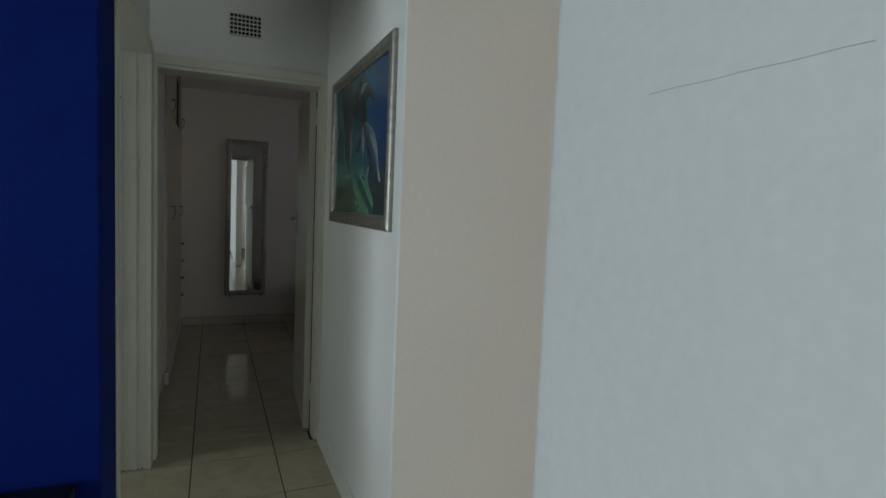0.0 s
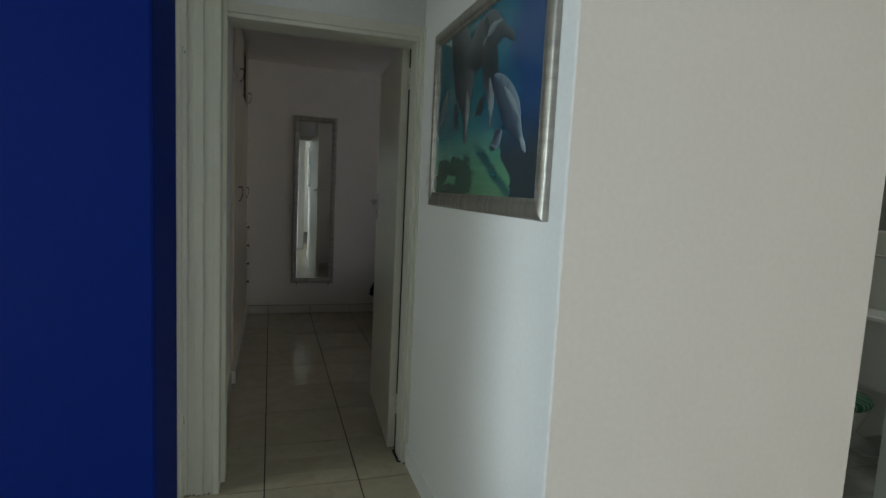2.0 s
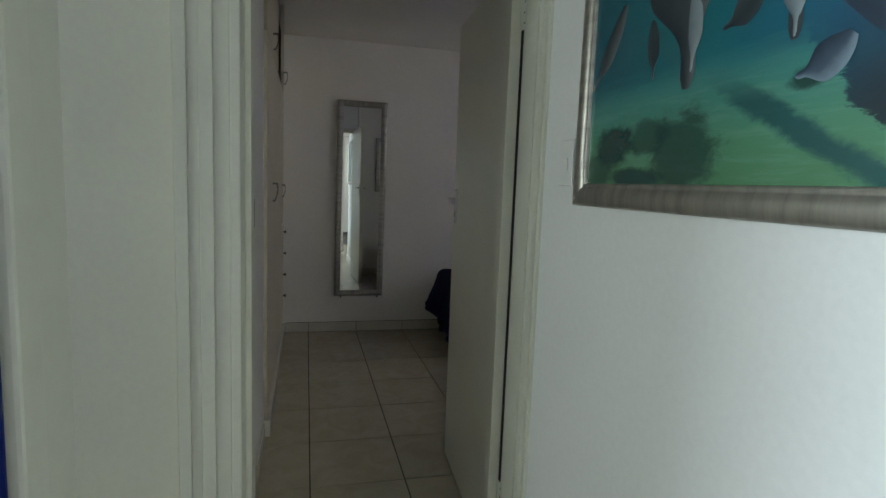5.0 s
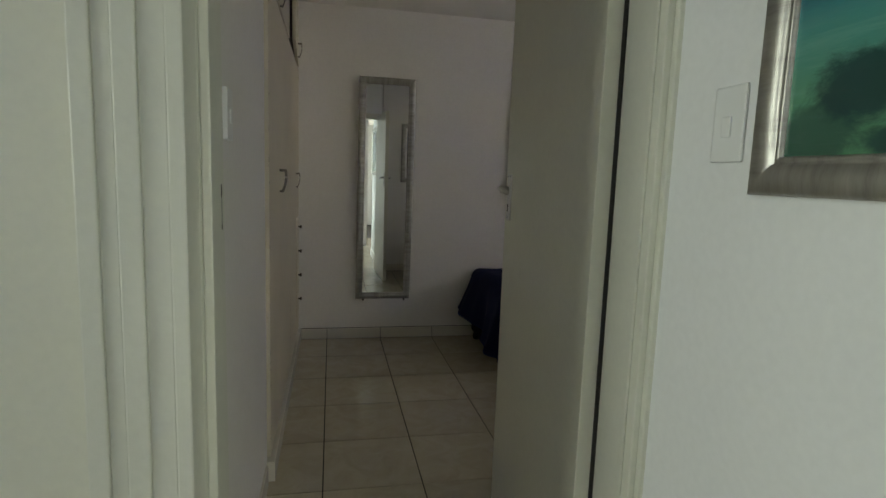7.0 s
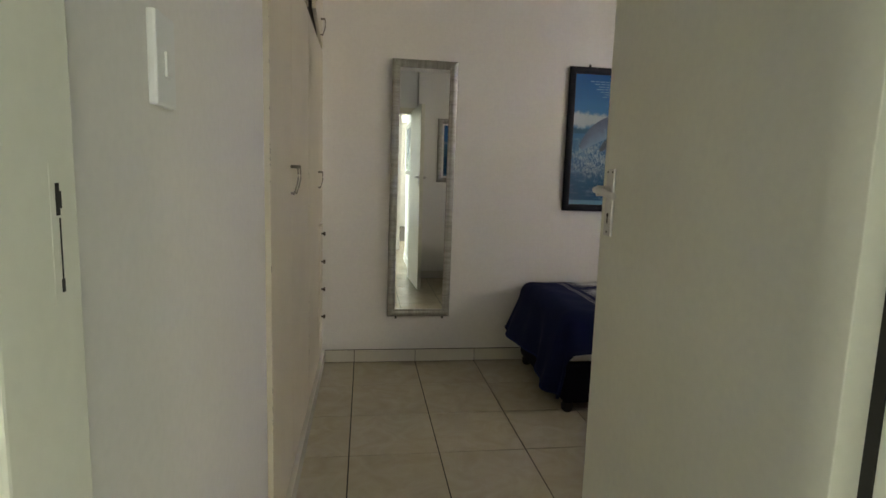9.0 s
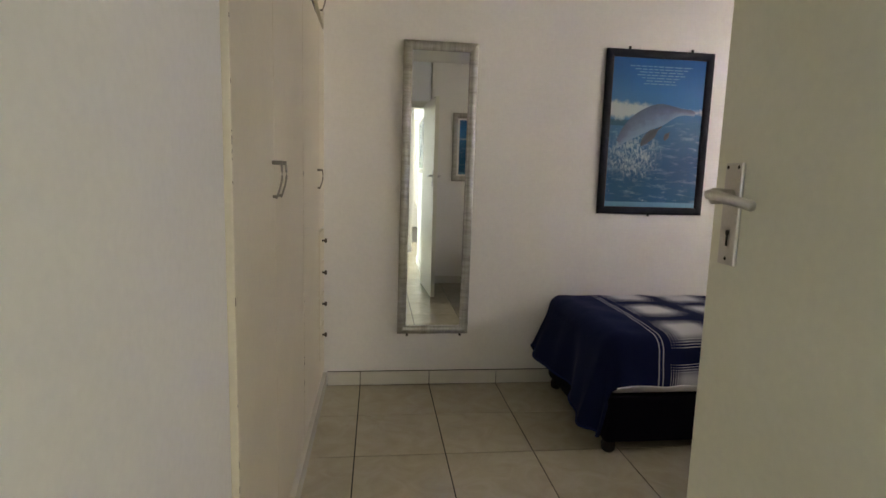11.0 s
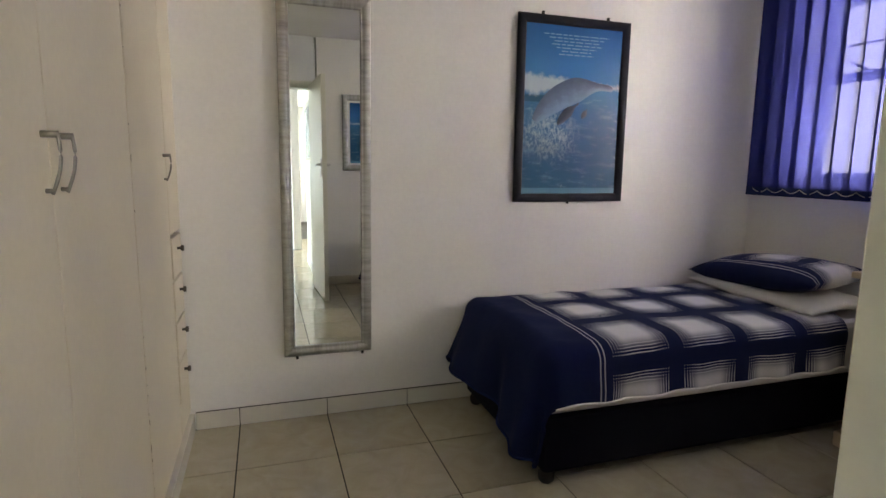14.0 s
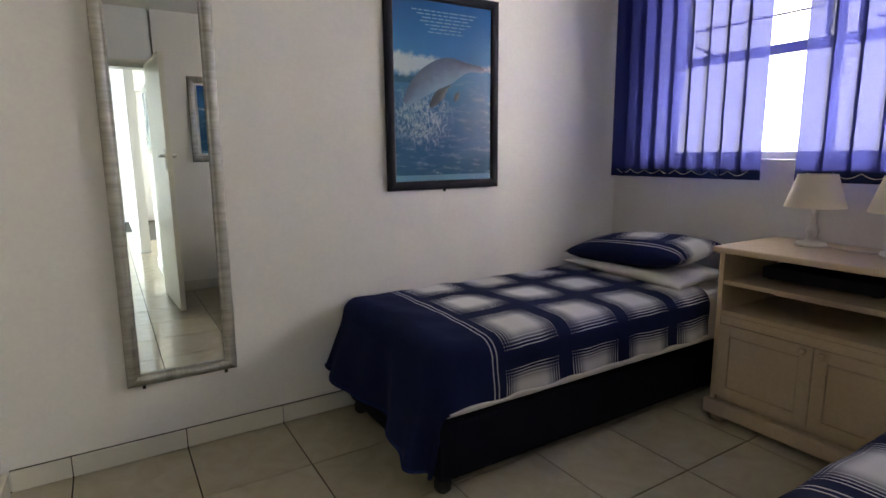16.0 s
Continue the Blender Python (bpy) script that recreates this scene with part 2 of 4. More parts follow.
def tile_material():
    m = material("cream_floor_tile", (0.6, 0.57, 0.47), 0.16)
    n, l = m.node_tree.nodes, m.node_tree.links
    b = n["Principled BSDF"]
    geo, info = n.new("ShaderNodeNewGeometry"), n.new("ShaderNodeObjectInfo")
    add = n.new("ShaderNodeVectorMath")
    add.operation = "MULTIPLY_ADD"
    add.inputs[1].default_value = (1, 1, 1)
    l.new(geo.outputs["Position"], add.inputs[0])
    l.new(info.outputs["Random"], add.inputs[2])
    f = noise_node(n, l, add.outputs[0], 7, 6, 0.6, 1.2)
    col = ramp_node(n, l, f, [(0.3, (0.43, 0.383, 0.275)), (0.5, (0.47, 0.423, 0.312)), (0.72, (0.51, 0.468, 0.362))])
    k = n.new("ShaderNodeVectorMath")
    k.operation = "SCALE"
    l.new(col, k.inputs[0])
    l.new(math_node(n, l, "MULTIPLY_ADD", info.outputs["Random"], 0.08, 0.95), k.inputs["Scale"])
    l.new(k.outputs[0], b.inputs["Base Color"])
    g = noise_node(n, l, geo.outputs["Position"], 14, 4)
    l.new(math_node(n, l, "MULTIPLY_ADD", g, 0.12, 0.07), b.inputs["Roughness"])
    return m


def silver_material():
    """Silver leaf on moulding, streaked across its length, worn dark in places."""
    m = material("aged_silver_leaf", (0.5, 0.5, 0.47), 0.35, 0.85)
    n, l = m.node_tree.nodes, m.node_tree.links
    b = n["Principled BSDF"]
    uv = n.new("ShaderNodeUVMap")
    mp = n.new("ShaderNodeMapping")
    mp.inputs["Scale"].default_value = (26, 3, 1)
    l.new(uv.outputs[0], mp.inputs[0])
    f = noise_node(n, l, mp.outputs[0], 1.0, 6, 0.7)
    col = ramp_node(n, l, f, [(0.28, (0.22, 0.212, 0.188)), (0.45, (0.36, 0.348, 0.312)), (0.62, (0.44, 0.428, 0.388)), (0.8, (0.55, 0.54, 0.495))])
    l.new(col, b.inputs["Base Color"])
    l.new(math_node(n, l, "MULTIPLY_ADD", f, -0.3, 0.55), b.inputs["Roughness"])
    return m


def plaid_material(name, navy, white, pu, pv, ou, ov, plain_below):
    """White squares with fine white lines at their edges on navy cloth; UV in metres, plain navy where u is below plain_below."""
    m = material(name, navy, 0.92, spec=0.12)
    n, l = m.node_tree.nodes, m.node_tree.links
    b = n["Principled BSDF"]
    uv = n.new("ShaderNodeUVMap")
    sep = n.new("ShaderNodeSeparateXYZ")
    l.new(uv.outputs[0], sep.inputs[0])

    def cell(s, pitch, off):
        f = math_node(n, l, "FRACT", math_node(n, l, "DIVIDE", math_node(n, l, "ADD", s, 10 * pitch - off), pitch))
        return math_node(n, l, "MULTIPLY", math_node(n, l, "ABSOLUTE", math_node(n, l, "SUBTRACT", f, 0.5)), 2.0)

    masks = []
    for s, p, o in ((sep.outputs[0], pu, ou), (sep.outputs[1], pv, ov)):
        d = cell(s, p, o)
        core = n.new("ShaderNodeMapRange")
        core.interpolation_type = "SMOOTHSTEP"
        for key, v in (("From Min", 0.30), ("From Max", 0.72), ("To Min", 1.0), ("To Max", 0.0)):
            core.inputs[key].default_value = v
        l.new(d, core.inputs["Value"])
        stripes = math_node(n, l, "GREATER_THAN", math_node(n, l, "SINE", math_node(n, l, "MULTIPLY", d, 84.0)), 0.55)
        edge = math_node(n, l, "MULTIPLY", math_node(n, l, "LESS_THAN", d, 0.80), math_node(n, l, "GREATER_THAN", d, 0.50))
        masks.append(math_node(n, l, "MAXIMUM", core.outputs[0], math_node(n, l, "MULTIPLY", math_node(n, l, "MULTIPLY", stripes, edge), 0.75)))
    sq = math_node(n, l, "MULTIPLY", masks[0], masks[1])
    on = math_node(n, l, "GREATER_THAN", sep.outputs[0], plain_below)
    sq = math_node(n, l, "MULTIPLY", sq, on)
    # two thin white lines where the plain end begins
    for at in (plain_below - 0.012, plain_below - 0.032):
        near = math_node(n, l, "LESS_THAN", math_node(n, l, "ABSOLUTE", math_node(n, l, "SUBTRACT", sep.outputs[0], at)), 0.0030)
        sq = math_node(n, l, "MAXIMUM", sq, math_node(n, l, "MULTIPLY", near, 0.6))
    weave = noise_node(n, l, uv.outputs[0], 500, 2)
    l.new(mix_colour(n, l, math_node(n, l, "MULTIPLY", sq, math_node(n, l, "MULTIPLY_ADD", weave, 0.3, 0.8)), navy, white), b.inputs["Base Color"])
    big = noise_node(n, l, uv.outputs[0], 9, 4)
    bp = n.new("ShaderNodeBump")
    bp.inputs["Strength"].default_value, bp.inputs["Distance"].default_value = 0.5, 0.01
    l.new(big, bp.inputs["Height"])
    l.new(bp.outputs[0], b.inputs["Normal"])
    return m


def blind_material():
    """Blue woven blind cloth that lets light through."""
    m = bpy.data.materials.new("blue_blind_cloth")
    m.use_nodes = True
    n, l = m.node_tree.nodes, m.node_tree.links
    geo = n.new("ShaderNodeNewGeometry")
    f = noise_node(n, l, geo.outputs["Position"], 150, 4, 0.75)
    col = ramp_node(n, l, f, [(0.3, (0.048, 0.058, 0.27)), (0.7, (0.088, 0.102, 0.41))])
    dif, tra, mix = n.new("ShaderNodeBsdfDiffuse"), n.new("ShaderNodeBsdfTranslucent"), n.new("ShaderNodeMixShader")
    dif.inputs[0].default_value = (0.02, 0.025, 0.16, 1)
    l.new(col, tra.inputs[0])
    mix.inputs[0].default_value = 0.15
    l.new(dif.outputs[0], mix.inputs[1])
    l.new(tra.outputs[0], mix.inputs[2])
    see = n.new("ShaderNodeBsdfTransparent")
    l.new(ramp_node(n, l, f, [(0.36, (0.004, 0.0043, 0.008)), (0.62, (0.046, 0.050, 0.064))]), see.inputs[0])
    mix2 = n.new("ShaderNodeMixShader")
    mix2.inputs[0].default_value = 0.42
    l.new(mix.outputs[0], mix2.inputs[1])
    l.new(see.outputs[0], mix2.inputs[2])
    l.new(mix2.outputs[0], n["Material Output"].inputs[0])
    return m


def glass_material():
    m = bpy.data.materials.new("clear_glass")
    m.use_nodes = True
    b = m.node_tree.nodes["Principled BSDF"]
    b.inputs["Transmission Weight"].default_value, b.inputs["Roughness"].default_value, b.inputs["IOR"].default_value = 1.0, 0.0, 1.45
    return m


def glow_material(name, colour, strength):
    m = bpy.data.materials.new(name)
    m.use_nodes = True
    n = m.node_tree.nodes
    e = n.new("ShaderNodeEmission")
    e.inputs[0].default_value, e.inputs[1].default_value = (*colour, 1), strength
    m.node_tree.links.new(e.outputs[0], n["Material Output"].inputs[0])
    return m


TILE, SILVER, BLIND, GLASS = tile_material(), silver_material(), blind_material(), glass_material()
MIRROR = material("mirror_silvering", (0.86, 0.88, 0.84), 0.01, 1.0)
QUILT = plaid_material("blue_white_plaid_cotton", (0.0075, 0.0125, 0.050), (0.64, 0.63, 0.62), 0.342, 0.33, 0.274, -0.05, 0.285)
SKY_GLOW = glow_material("bright_overcast_sky", (0.92, 0.96, 1.0), 9.0)


def grid_mesh(nu, nv, fn, uvfn, bm=None):
    """A sheet of nu x nv quads from fn(a, b), a and b in 0..1."""
    bm = bm or bmesh.new()
    uvl = bm.loops.layers.uv.verify()
    vs = [[bm.verts.new(fn(i / nu, j / nv)) for j in range(nv + 1)] for i in range(nu + 1)]
    for i in range(nu):
        for j in range(nv):
            f = bm.faces.new((vs[i][j], vs[i + 1][j], vs[i + 1][j + 1], vs[i][j + 1]))
            f.smooth = True
            for lo, (a, b) in zip(f.loops, ((i, j), (i + 1, j), (i + 1, j + 1), (i, j + 1))):
                lo[uvl].uv = uvfn(a / nu, b / nv)
    return bm


def frame_bar(length, section, bm, place):
    """A mitred moulding bar: section is (in from the outer edge, height); place(along, in, up) gives the point."""
    uvl = bm.loops.layers.uv.verify()
    rows, steps = [], 8
    for k in range(steps + 1):
        row = []
        for w, h in section:
            s = w + (length - 2 * w) * k / steps
            row.append((bm.verts.new(place(s, w, h)), s, w))
        rows.append(row)
    for a, b in zip(rows, rows[1:]):
        for i in range(len(section) - 1):
            f = bm.faces.new((a[i][0], b[i][0], b[i + 1][0], a[i + 1][0]))
            for lo, q in zip(f.loops, (a[i], b[i], b[i + 1], a[i + 1])):
                lo[uvl].uv = (q[1] + place(0, 0, 0).x, q[2])
    return bm


def picture_frame(parent, w, h, section, mat, to_world, label):
    """Four mitred bars round a w x h rectangle; to_world(u, v, d) maps the picture's plane to the room."""
    sides = (
        ("bottom_rail", w, lambda s, i, up: to_world(s, i, up)),
        ("top_rail", w, lambda s, i, up: to_world(w - s, h - i, up)),
        ("side_rail", h, lambda s, i, up: to_world(i, h - s, up)),
        ("side_rail", h, lambda s, i, up: to_world(w - i, s, up)),
    )
    for name, length, place in sides:
        part(name, frame_bar(length, section, bmesh.new(), place), mat, parent, label, True)


# ---- bedroom doorway ----
bed_door = thing("door_frame_bedroom", (0.26, 3.30, 0), "cream painted steel door frame with stepped profile", "door frame", kind="structure")
for x0, x1 in ((-0.195, -0.135), (0.673, 0.733)):
    s = 1 if x0 < 0 else -1
    xo, xi = (x0, x1) if s > 0 else (x1, x0)
    a = [(xo, xo + s * 0.026, 3.222), (xo + s * 0.026, xo + s * 0.044, 3.214), (xo + s * 0.044, xi, 3.226)]
    bm = bmesh.new()
    for p, q, y in a:
        box(min(p, q), max(p, q), y, 3.332 if s > 0 else 3.395, 0, 2.070, 0.003, bm)
    part("jamb", bm, FRAME, bed_door)
    if s < 0:
        part("door_stop", box(xi - 0.006, xi, 3.25, 3.345, 0, 2.004, 0.003), FRAME, bed_door)
bm = bmesh.new()
for z0, z1, y in ((2.004, 2.022, 3.226), (2.022, 2.040, 3.214), (2.040, 2.070, 3.222)):
    box(-0.135, 0.673, y, 3.395, z0, z1, 0.003, bm)
part("head", bm, FRAME, bed_door)
# thin strip on the jamb puts the hinge gap's shade into colour
part("gap_shade_strip", box(0.6700, 0.6728, 3.371, 3.391, 0, 2.03), DARK, bed_door, "dark strip painted as the shade of the hinge gap")
part("strike_plate", box(-0.135, -0.1347, 3.293, 3.313, 1.172, 1.276), FRAME, bed_door, "painted strike plate")
part("latch_slot", boxes((-0.1343, -0.1336, 3.299, 3.3035, 1.238, 1.262), (-0.1343, -0.1336, 3.3035, 3.306, 1.243, 1.256), (-0.1343, -0.1336, 3.3025, 3.3035, 1.190, 1.236), (-0.1343, -0.1336, 3.301, 3.3045, 1.180, 1.190)), DARK, bed_door, "dark chipped latch slot")
for z in (0.198, 1.815):
    hinge = part("hinge", box(0.6685, 0.6715, 3.352, 3.3935, z, z + 0.100, 0.001), FRAME, bed_door, "painted steel butt hinge")
    part("knuckle", lathe([(0.004, 0), (0.006, 0.003), (0.006, 0.097), (0.004, 0.100)], (0.667, 3.374, z), 12), FRAME, hinge, "", True)
    for k in range(3):
        part("screw", lathe([(0.0035, 0), (0.0028, 0.0008)], (0.6677, 3.361, z + 0.018 + 0.032 * k), 8, axis="x"), DARK, hinge)


def lever_handle(parent, x, y, z, s, way):
    """A long back plate with two screws, a keyhole and a curved lever; s is the way it faces along x, way the lever's along y."""
    part("back_plate", box(min(x, x + s * 0.006), max(x, x + s * 0.006), y - 0.022, y + 0.022, z - 0.108, z + 0.052, 0.002), STEEL, parent, "worn brushed metal back plate")
    bm = lathe([(0.013, 0), (0.011, 0.03)], (x + s * 0.006, y, z) if s > 0 else (x + s * 0.036, y, z), 16, axis="x")
    pts = [(x + s * 0.036, y - way * 0.012, z + 0.002), (x + s * 0.038, y + way * 0.02, z + 0.001), (x + s * 0.040, y + way * 0.06, z - 0.004), (x + s * 0.036, y + way * 0.10, z - 0.010)]
    tube(pts, 0.0078, 12, bm)
    part("lever", bm, STEEL, parent, "satin metal lever", True)
    bm = lathe([(0.0045, 0), (0.0045, 0.0012)], (x + s * 0.0062 - (0.0012 if s < 0 else 0), y, z - 0.057), 12, axis="x")
    box(min(x + s * 0.0062, x + s * 0.0074), max(x + s * 0.0062, x + s * 0.0074), y - 0.002, y + 0.002, z - 0.078, z - 0.057, 0, bm)
    part("keyhole", bm, DARK, parent, "dark keyhole")
    for dy, dz in ((-0.014, 0.045), (0.014, 0.045), (0, -0.098)):
        part("screw", lathe([(0.0032, 0), (0.0024, 0.0008)], (x + s * 0.006 - (0.0008 if s < 0 else 0), y + dy, z + dz), 10, axis="x"), DARK, parent)


door = thing("bedroom_door", (0.634, 3.388, 0.008), "flat cream painted door standing open against the room", "door")
part("leaf", box(0.614, 0.654, 3.388, 4.168, 0.010, 2.030, 0.002), LEAF, door)
lever_handle(door, 0.614, 4.112, 1.252, -1, -1)
lever_handle(door, 0.654, 4.112, 1.252, 1, -1)
door.location.x += 0.020
door.rotation_euler = (0, 0, radians(-3.4))

# ---- side doorway ----
side_frame = thing("door_frame_side", (-0.25, 2.6, 0), "cream painted steel frame of the side doorway", "door frame", kind="structure")
part("jamb", boxes((-0.20, -0.139, 2.0005, 2.030, 0, 2.15), (-0.20, -0.143, 2.030, 2.080, 0, 2.09), (-0.33, -0.200, 2.040, 2.080, 0, 2.09), bevel=0.003), FRAME, side_frame)
part("jamb", boxes((-0.176, -0.152, 3.132, 3.238, 0, 2.09), (-0.215, -0.176, 3.139, 3.238, 0, 2.09), (-0.248, -0.215, 3.134, 3.238, 0, 2.09), (-0.275, -0.248, 3.141, 3.238, 0, 2.09), (-0.305, -0.275, 3.136, 3.238, 0, 2.09), (-0.350, -0.305, 3.189, 3.30, 0, 2.09), bevel=0.003), FRAME, side_frame)
part("head", boxes((-0.33, -0.150, 2.082, 3.128, 2.04, 2.10), bevel=0.003), FRAME, side_frame)
rng5 = random.Random(8)
for z in (0.300, 1.790):
    bm = boxes((-0.302, -0.293, 3.1335, 3.1365, z, z + 0.026), (-0.297, -0.289, 3.1335, 3.1365, z + 0.034, z + 0.058))
    for k in range(7):
        x, q = rng5.uniform(-0.303, -0.282), rng5.uniform(-0.012, 0.075)
        box(x, x + rng5.uniform(0.0015, 0.005), 3.1345, 3.1365, z + q, z + q + rng5.uniform(0.002, 0.008), 0, bm)
    part("hinge", bm, KNOBM, side_frame, "chipped dark steel hinge")
side_door = thing("side_door", (-0.40, 3.15, 0.01), "pale painted door standing open into the side room", "door")
part("leaf", box(-1.15, -0.3075, 3.150, 3.188, 0.012, 2.03, 0.002), LEAF, side_door)


RUST = material("rust_and_dirt", (0.20, 0.165, 0.11), 0.9, grain=0.3)
rng3 = random.Random(5)
for owner, spots in ((side_frame, [(-0.304 + 0.012 * k, 3.1355 if k < 3 else (3.1405 if k < 5 else (3.1335 if k < 7 else 3.1385))) for k in range(10)]), (bed_door, [(0.678 + 0.006 * k, 3.2205 if k < 5 else 3.2135) for k in range(8)])):
    bm = bmesh.new()
    for x, y in spots:
        box(x, x + rng3.uniform(0.006, 0.013), y - 0.001, y, 0, rng3.uniform(0.003, 0.009), 0, bm)
    if owner is side_frame:
        for k in range(9):
            box(-0.2925, -0.2925 + rng3.uniform(0.0012, 0.0030), 3.1350, 3.1365, 0.03 + 0.029 * k, 0.03 + 0.029 * k + rng3.uniform(0.012, 0.028), 0, bm)
    part("rusted_foot", bm, RUST, owner, "rusted lower edge")["kind"] = "stuff"


# ---- switches, air vent ----
def switch(x, y, z, s, deep=0.018):
    t = thing("light_switch", (x, y, z), "white plastic light switch with a raised plate", "switch")
    part("plate", box(min(x, x + s * deep), max(x, x + s * deep), y - 0.037, y + 0.037, z - 0.062, z + 0.062, 0.004), PLASTIC, t)
    part("rocker", box(min(x + s * deep, x + s * (deep + 0.004)), max(x + s * deep, x + s * (deep + 0.004)), y - 0.010, y + 0.010, z - 0.022, z + 0.012, 0.002), PLASTIC, t)


switch(-0.195, 3.690, 1.420, 1, 0.013)
switch(0.70, 3.062, 1.390, -1, 0.006)

vent = thing("air_vent", (0.27, 3.24, 2.27), "square plaster air brick with a grid of holes", "air vent")
# dark sheet behind the bars paints the shade in the holes
part("backing", box(0.192, 0.350, 3.232, 3.2395, 2.216, 2.326), DARK, vent)
bm = bmesh.new()
for k in range(9):
    x = 0.192 + k * 0.01925
    box(x, x + 0.004 if 0 < k < 8 else x + 0.004, 3.224, 3.232, 2.216, 2.326, 0, bm)
part("upright_bars", bm, HALL, vent)
for k in range(6):
    z = 2.216 + k * 0.0212
    part("bar", box(0.192, 0.350, 3.2235, 3.2315, z, z + 0.004), HALL, vent)


# ---- bedroom: built-in cupboards ----
CX = -0.180


def bow_handle(parent, x, y, z, length=0.10):
    bm = bmesh.new()
    for k, q in ((0.0, 0.0065), (1.0, 0.0045)):
        lathe([(q, -0.002), (q * 0.9, 0.024 - 0.012 * k), (q * 0.5, 0.026 - 0.012 * k)], (x, y, z - k * length), 12, bm, axis="x")
    tube([(x + 0.024 - 0.014 * k / 10 + 0.009 * math.sin(math.pi * k / 10), y, z + 0.006 - (length + 0.012) * k / 10) for k in range(11)], 0.0032, 10, bm)
    return part("handle", bm, BOW, parent, "bowed chrome handle", True)


def cupboard(y0, y1, z0, z1, label, knob=False):
    t = thing("built_in_cupboard" if not knob else "drawer_unit", (CX - 0.3, (y0 + y1) / 2, z0), label, "cupboard", "built-in cupboards")
    # body coloured dark so that the gaps between the fronts look shaded
    part("body", box(-0.78, CX - 0.022, y0 + 0.002, y1 - 0.002, z0, z1), GAP_SHADE_CHIP, t)
    return t


# tall doors below, smaller doors above
tall = cupboard(4.507, 5.625, 0.09, 2.03, "tall cream cupboard with two plain doors and bow handles")
for y0, y1, hy in ((4.512, 4.990, 4.958), (4.993, 5.622, 5.036)):
    d = part("door", box(CX - 0.020, CX, y0, y1, 0.10, 2.02, 0.003), CUP, tall)
    bow_handle(d, CX, hy, 1.292, 0.098)
tall2 = cupboard(5.627, 6.225, 0.09, 2.03, "tall cream cupboard with one plain door and a bow handle")
d = part("door", box(CX - 0.020, CX, 5.630, 6.222, 0.10, 2.02, 0.003), CUP, tall2)
bow_handle(d, CX, 6.170, 1.275, 0.090)
drawers = cupboard(6.227, 6.508, 0.09, 2.03, "narrow cream drawer unit with four small knobs", knob=True)
part("panel", box(CX - 0.020, CX, 6.230, 6.508, 0.96, 2.02, 0.003), CUP, drawers)
for k in range(4):
    z = 0.245 + k * 0.178
    f = part("drawer_front", box(CX - 0.020, CX + 0.004, 6.232, 6.470, z, z + 0.166, 0.002), CUP, drawers)
    part("knob", lathe([(0.006, 0), (0.006, 0.012), (0.013, 0.016), (0.012, 0.026)], (CX + 0.004, 6.360, z + 0.112), 14, axis="x"), KNOBM, f, "small dark metal knob", True)
part("panel", box(CX - 0.020, CX, 6.230, 6.508, 0.10, 0.24, 0.003), CUP, drawers)
for y0, y1, hy, turn in ((4.507, 5.625, (5.02,), 0), (5.627, 6.508, (6.16,), 0)):
    up = thing("overhead_cupboard", (CX - 0.3, (y0 + y1) / 2, 2.03), "overhead cream cupboard reaching the ceiling", "cupboard", "built-in cupboards")
    part("body", box(-0.78, CX - 0.022, y0 + 0.002, y1 - 0.002, 2.032, 2.498), GAP_SHADE_CHIP, up)
    bm = box(CX - 0.020, CX, y0 + 0.006, y1 - 0.004, 2.040, 2.47, 0.003)
    if y0 > 5:
        # stands a little open
        bmesh.ops.rotate(bm, verts=bm.verts, cent=(CX - 0.02, y1 - 0.004, 2.2), matrix=Matrix.Rotation(radians(2.2), 3, "Z"))
    d = part("door", bm, CUP, up)
    for h in hy:
        bow_handle(d, CX + (0.013 if y0 > 5 else 0), h, 2.13, 0.085)
rng2 = random.Random(11)
for owner, y in ((tall, 4.5135), (tall2, 5.6315)):
    bm = bmesh.new()
    for k in range(20):
        z = rng2.uniform(0.15, 1.98)
        box(CX - 0.0002, CX + 0.0006, y - rng2.uniform(0.001, 0.0018), y + rng2.uniform(0.0003, 0.0015), z, z + rng2.choice((0.003, 0.006, 0.010, 0.018)), 0, bm)
    part("chipped_edge", bm, GAP_SHADE_CHIP, owner, "small dark chips in the paint")["kind"] = "stuff"
structure("baseboard_cupboards", boxes((CX - 0.02, CX + 0.018, 4.49, 6.49, 0, 0.088), bevel=0.003), SKIRT, "tiled skirting below the cupboards", "skirting")
structure("baseboard_bedroom_west", boxes((-0.195, -0.185, 3.40, 4.46, 0, 0.088), bevel=0.002), SKIRT, "tiled skirting", "skirting")
structure("baseboard_hall", boxes((0.688, 0.70, 1.90, 3.21, 0, 0.105), bevel=0.003), HALL, "white painted skirting", "skirting")

# ---- mirror ----
mir = thing("wall_mirror", (0.462, 6.50, 0.32), "tall narrow wall mirror in a silver leaf frame", "mirror")
MW, MH = 0.425, 1.688
tilt = math.atan(0.0095 / 1.688)


def mirror_place(u, v, d):
    return Vector((0.249 + u + v * tilt, 6.508 - d, 0.320 + v - (u - 0.2) * tilt * 0.2))


picture_frame(mir, MW, MH, [(0, 0), (0, 0.016), (0.008, 0.024), (0.022, 0.030), (0.036, 0.027), (0.041, 0.020), (0.044, 0.024), (0.050, 0.022), (0.052, 0.010)], SILVER, mirror_place, "aged silver leaf moulding")
bm = bmesh.new()
bm.faces.new([bm.verts.new(mirror_place(u, v, 0.012)) for u, v in ((0.048, 0.048), (MW - 0.048, 0.048), (MW - 0.048, MH - 0.048), (0.048, MH - 0.048))])
part("glass", bm, MIRROR, mir, "clear mirror glass")
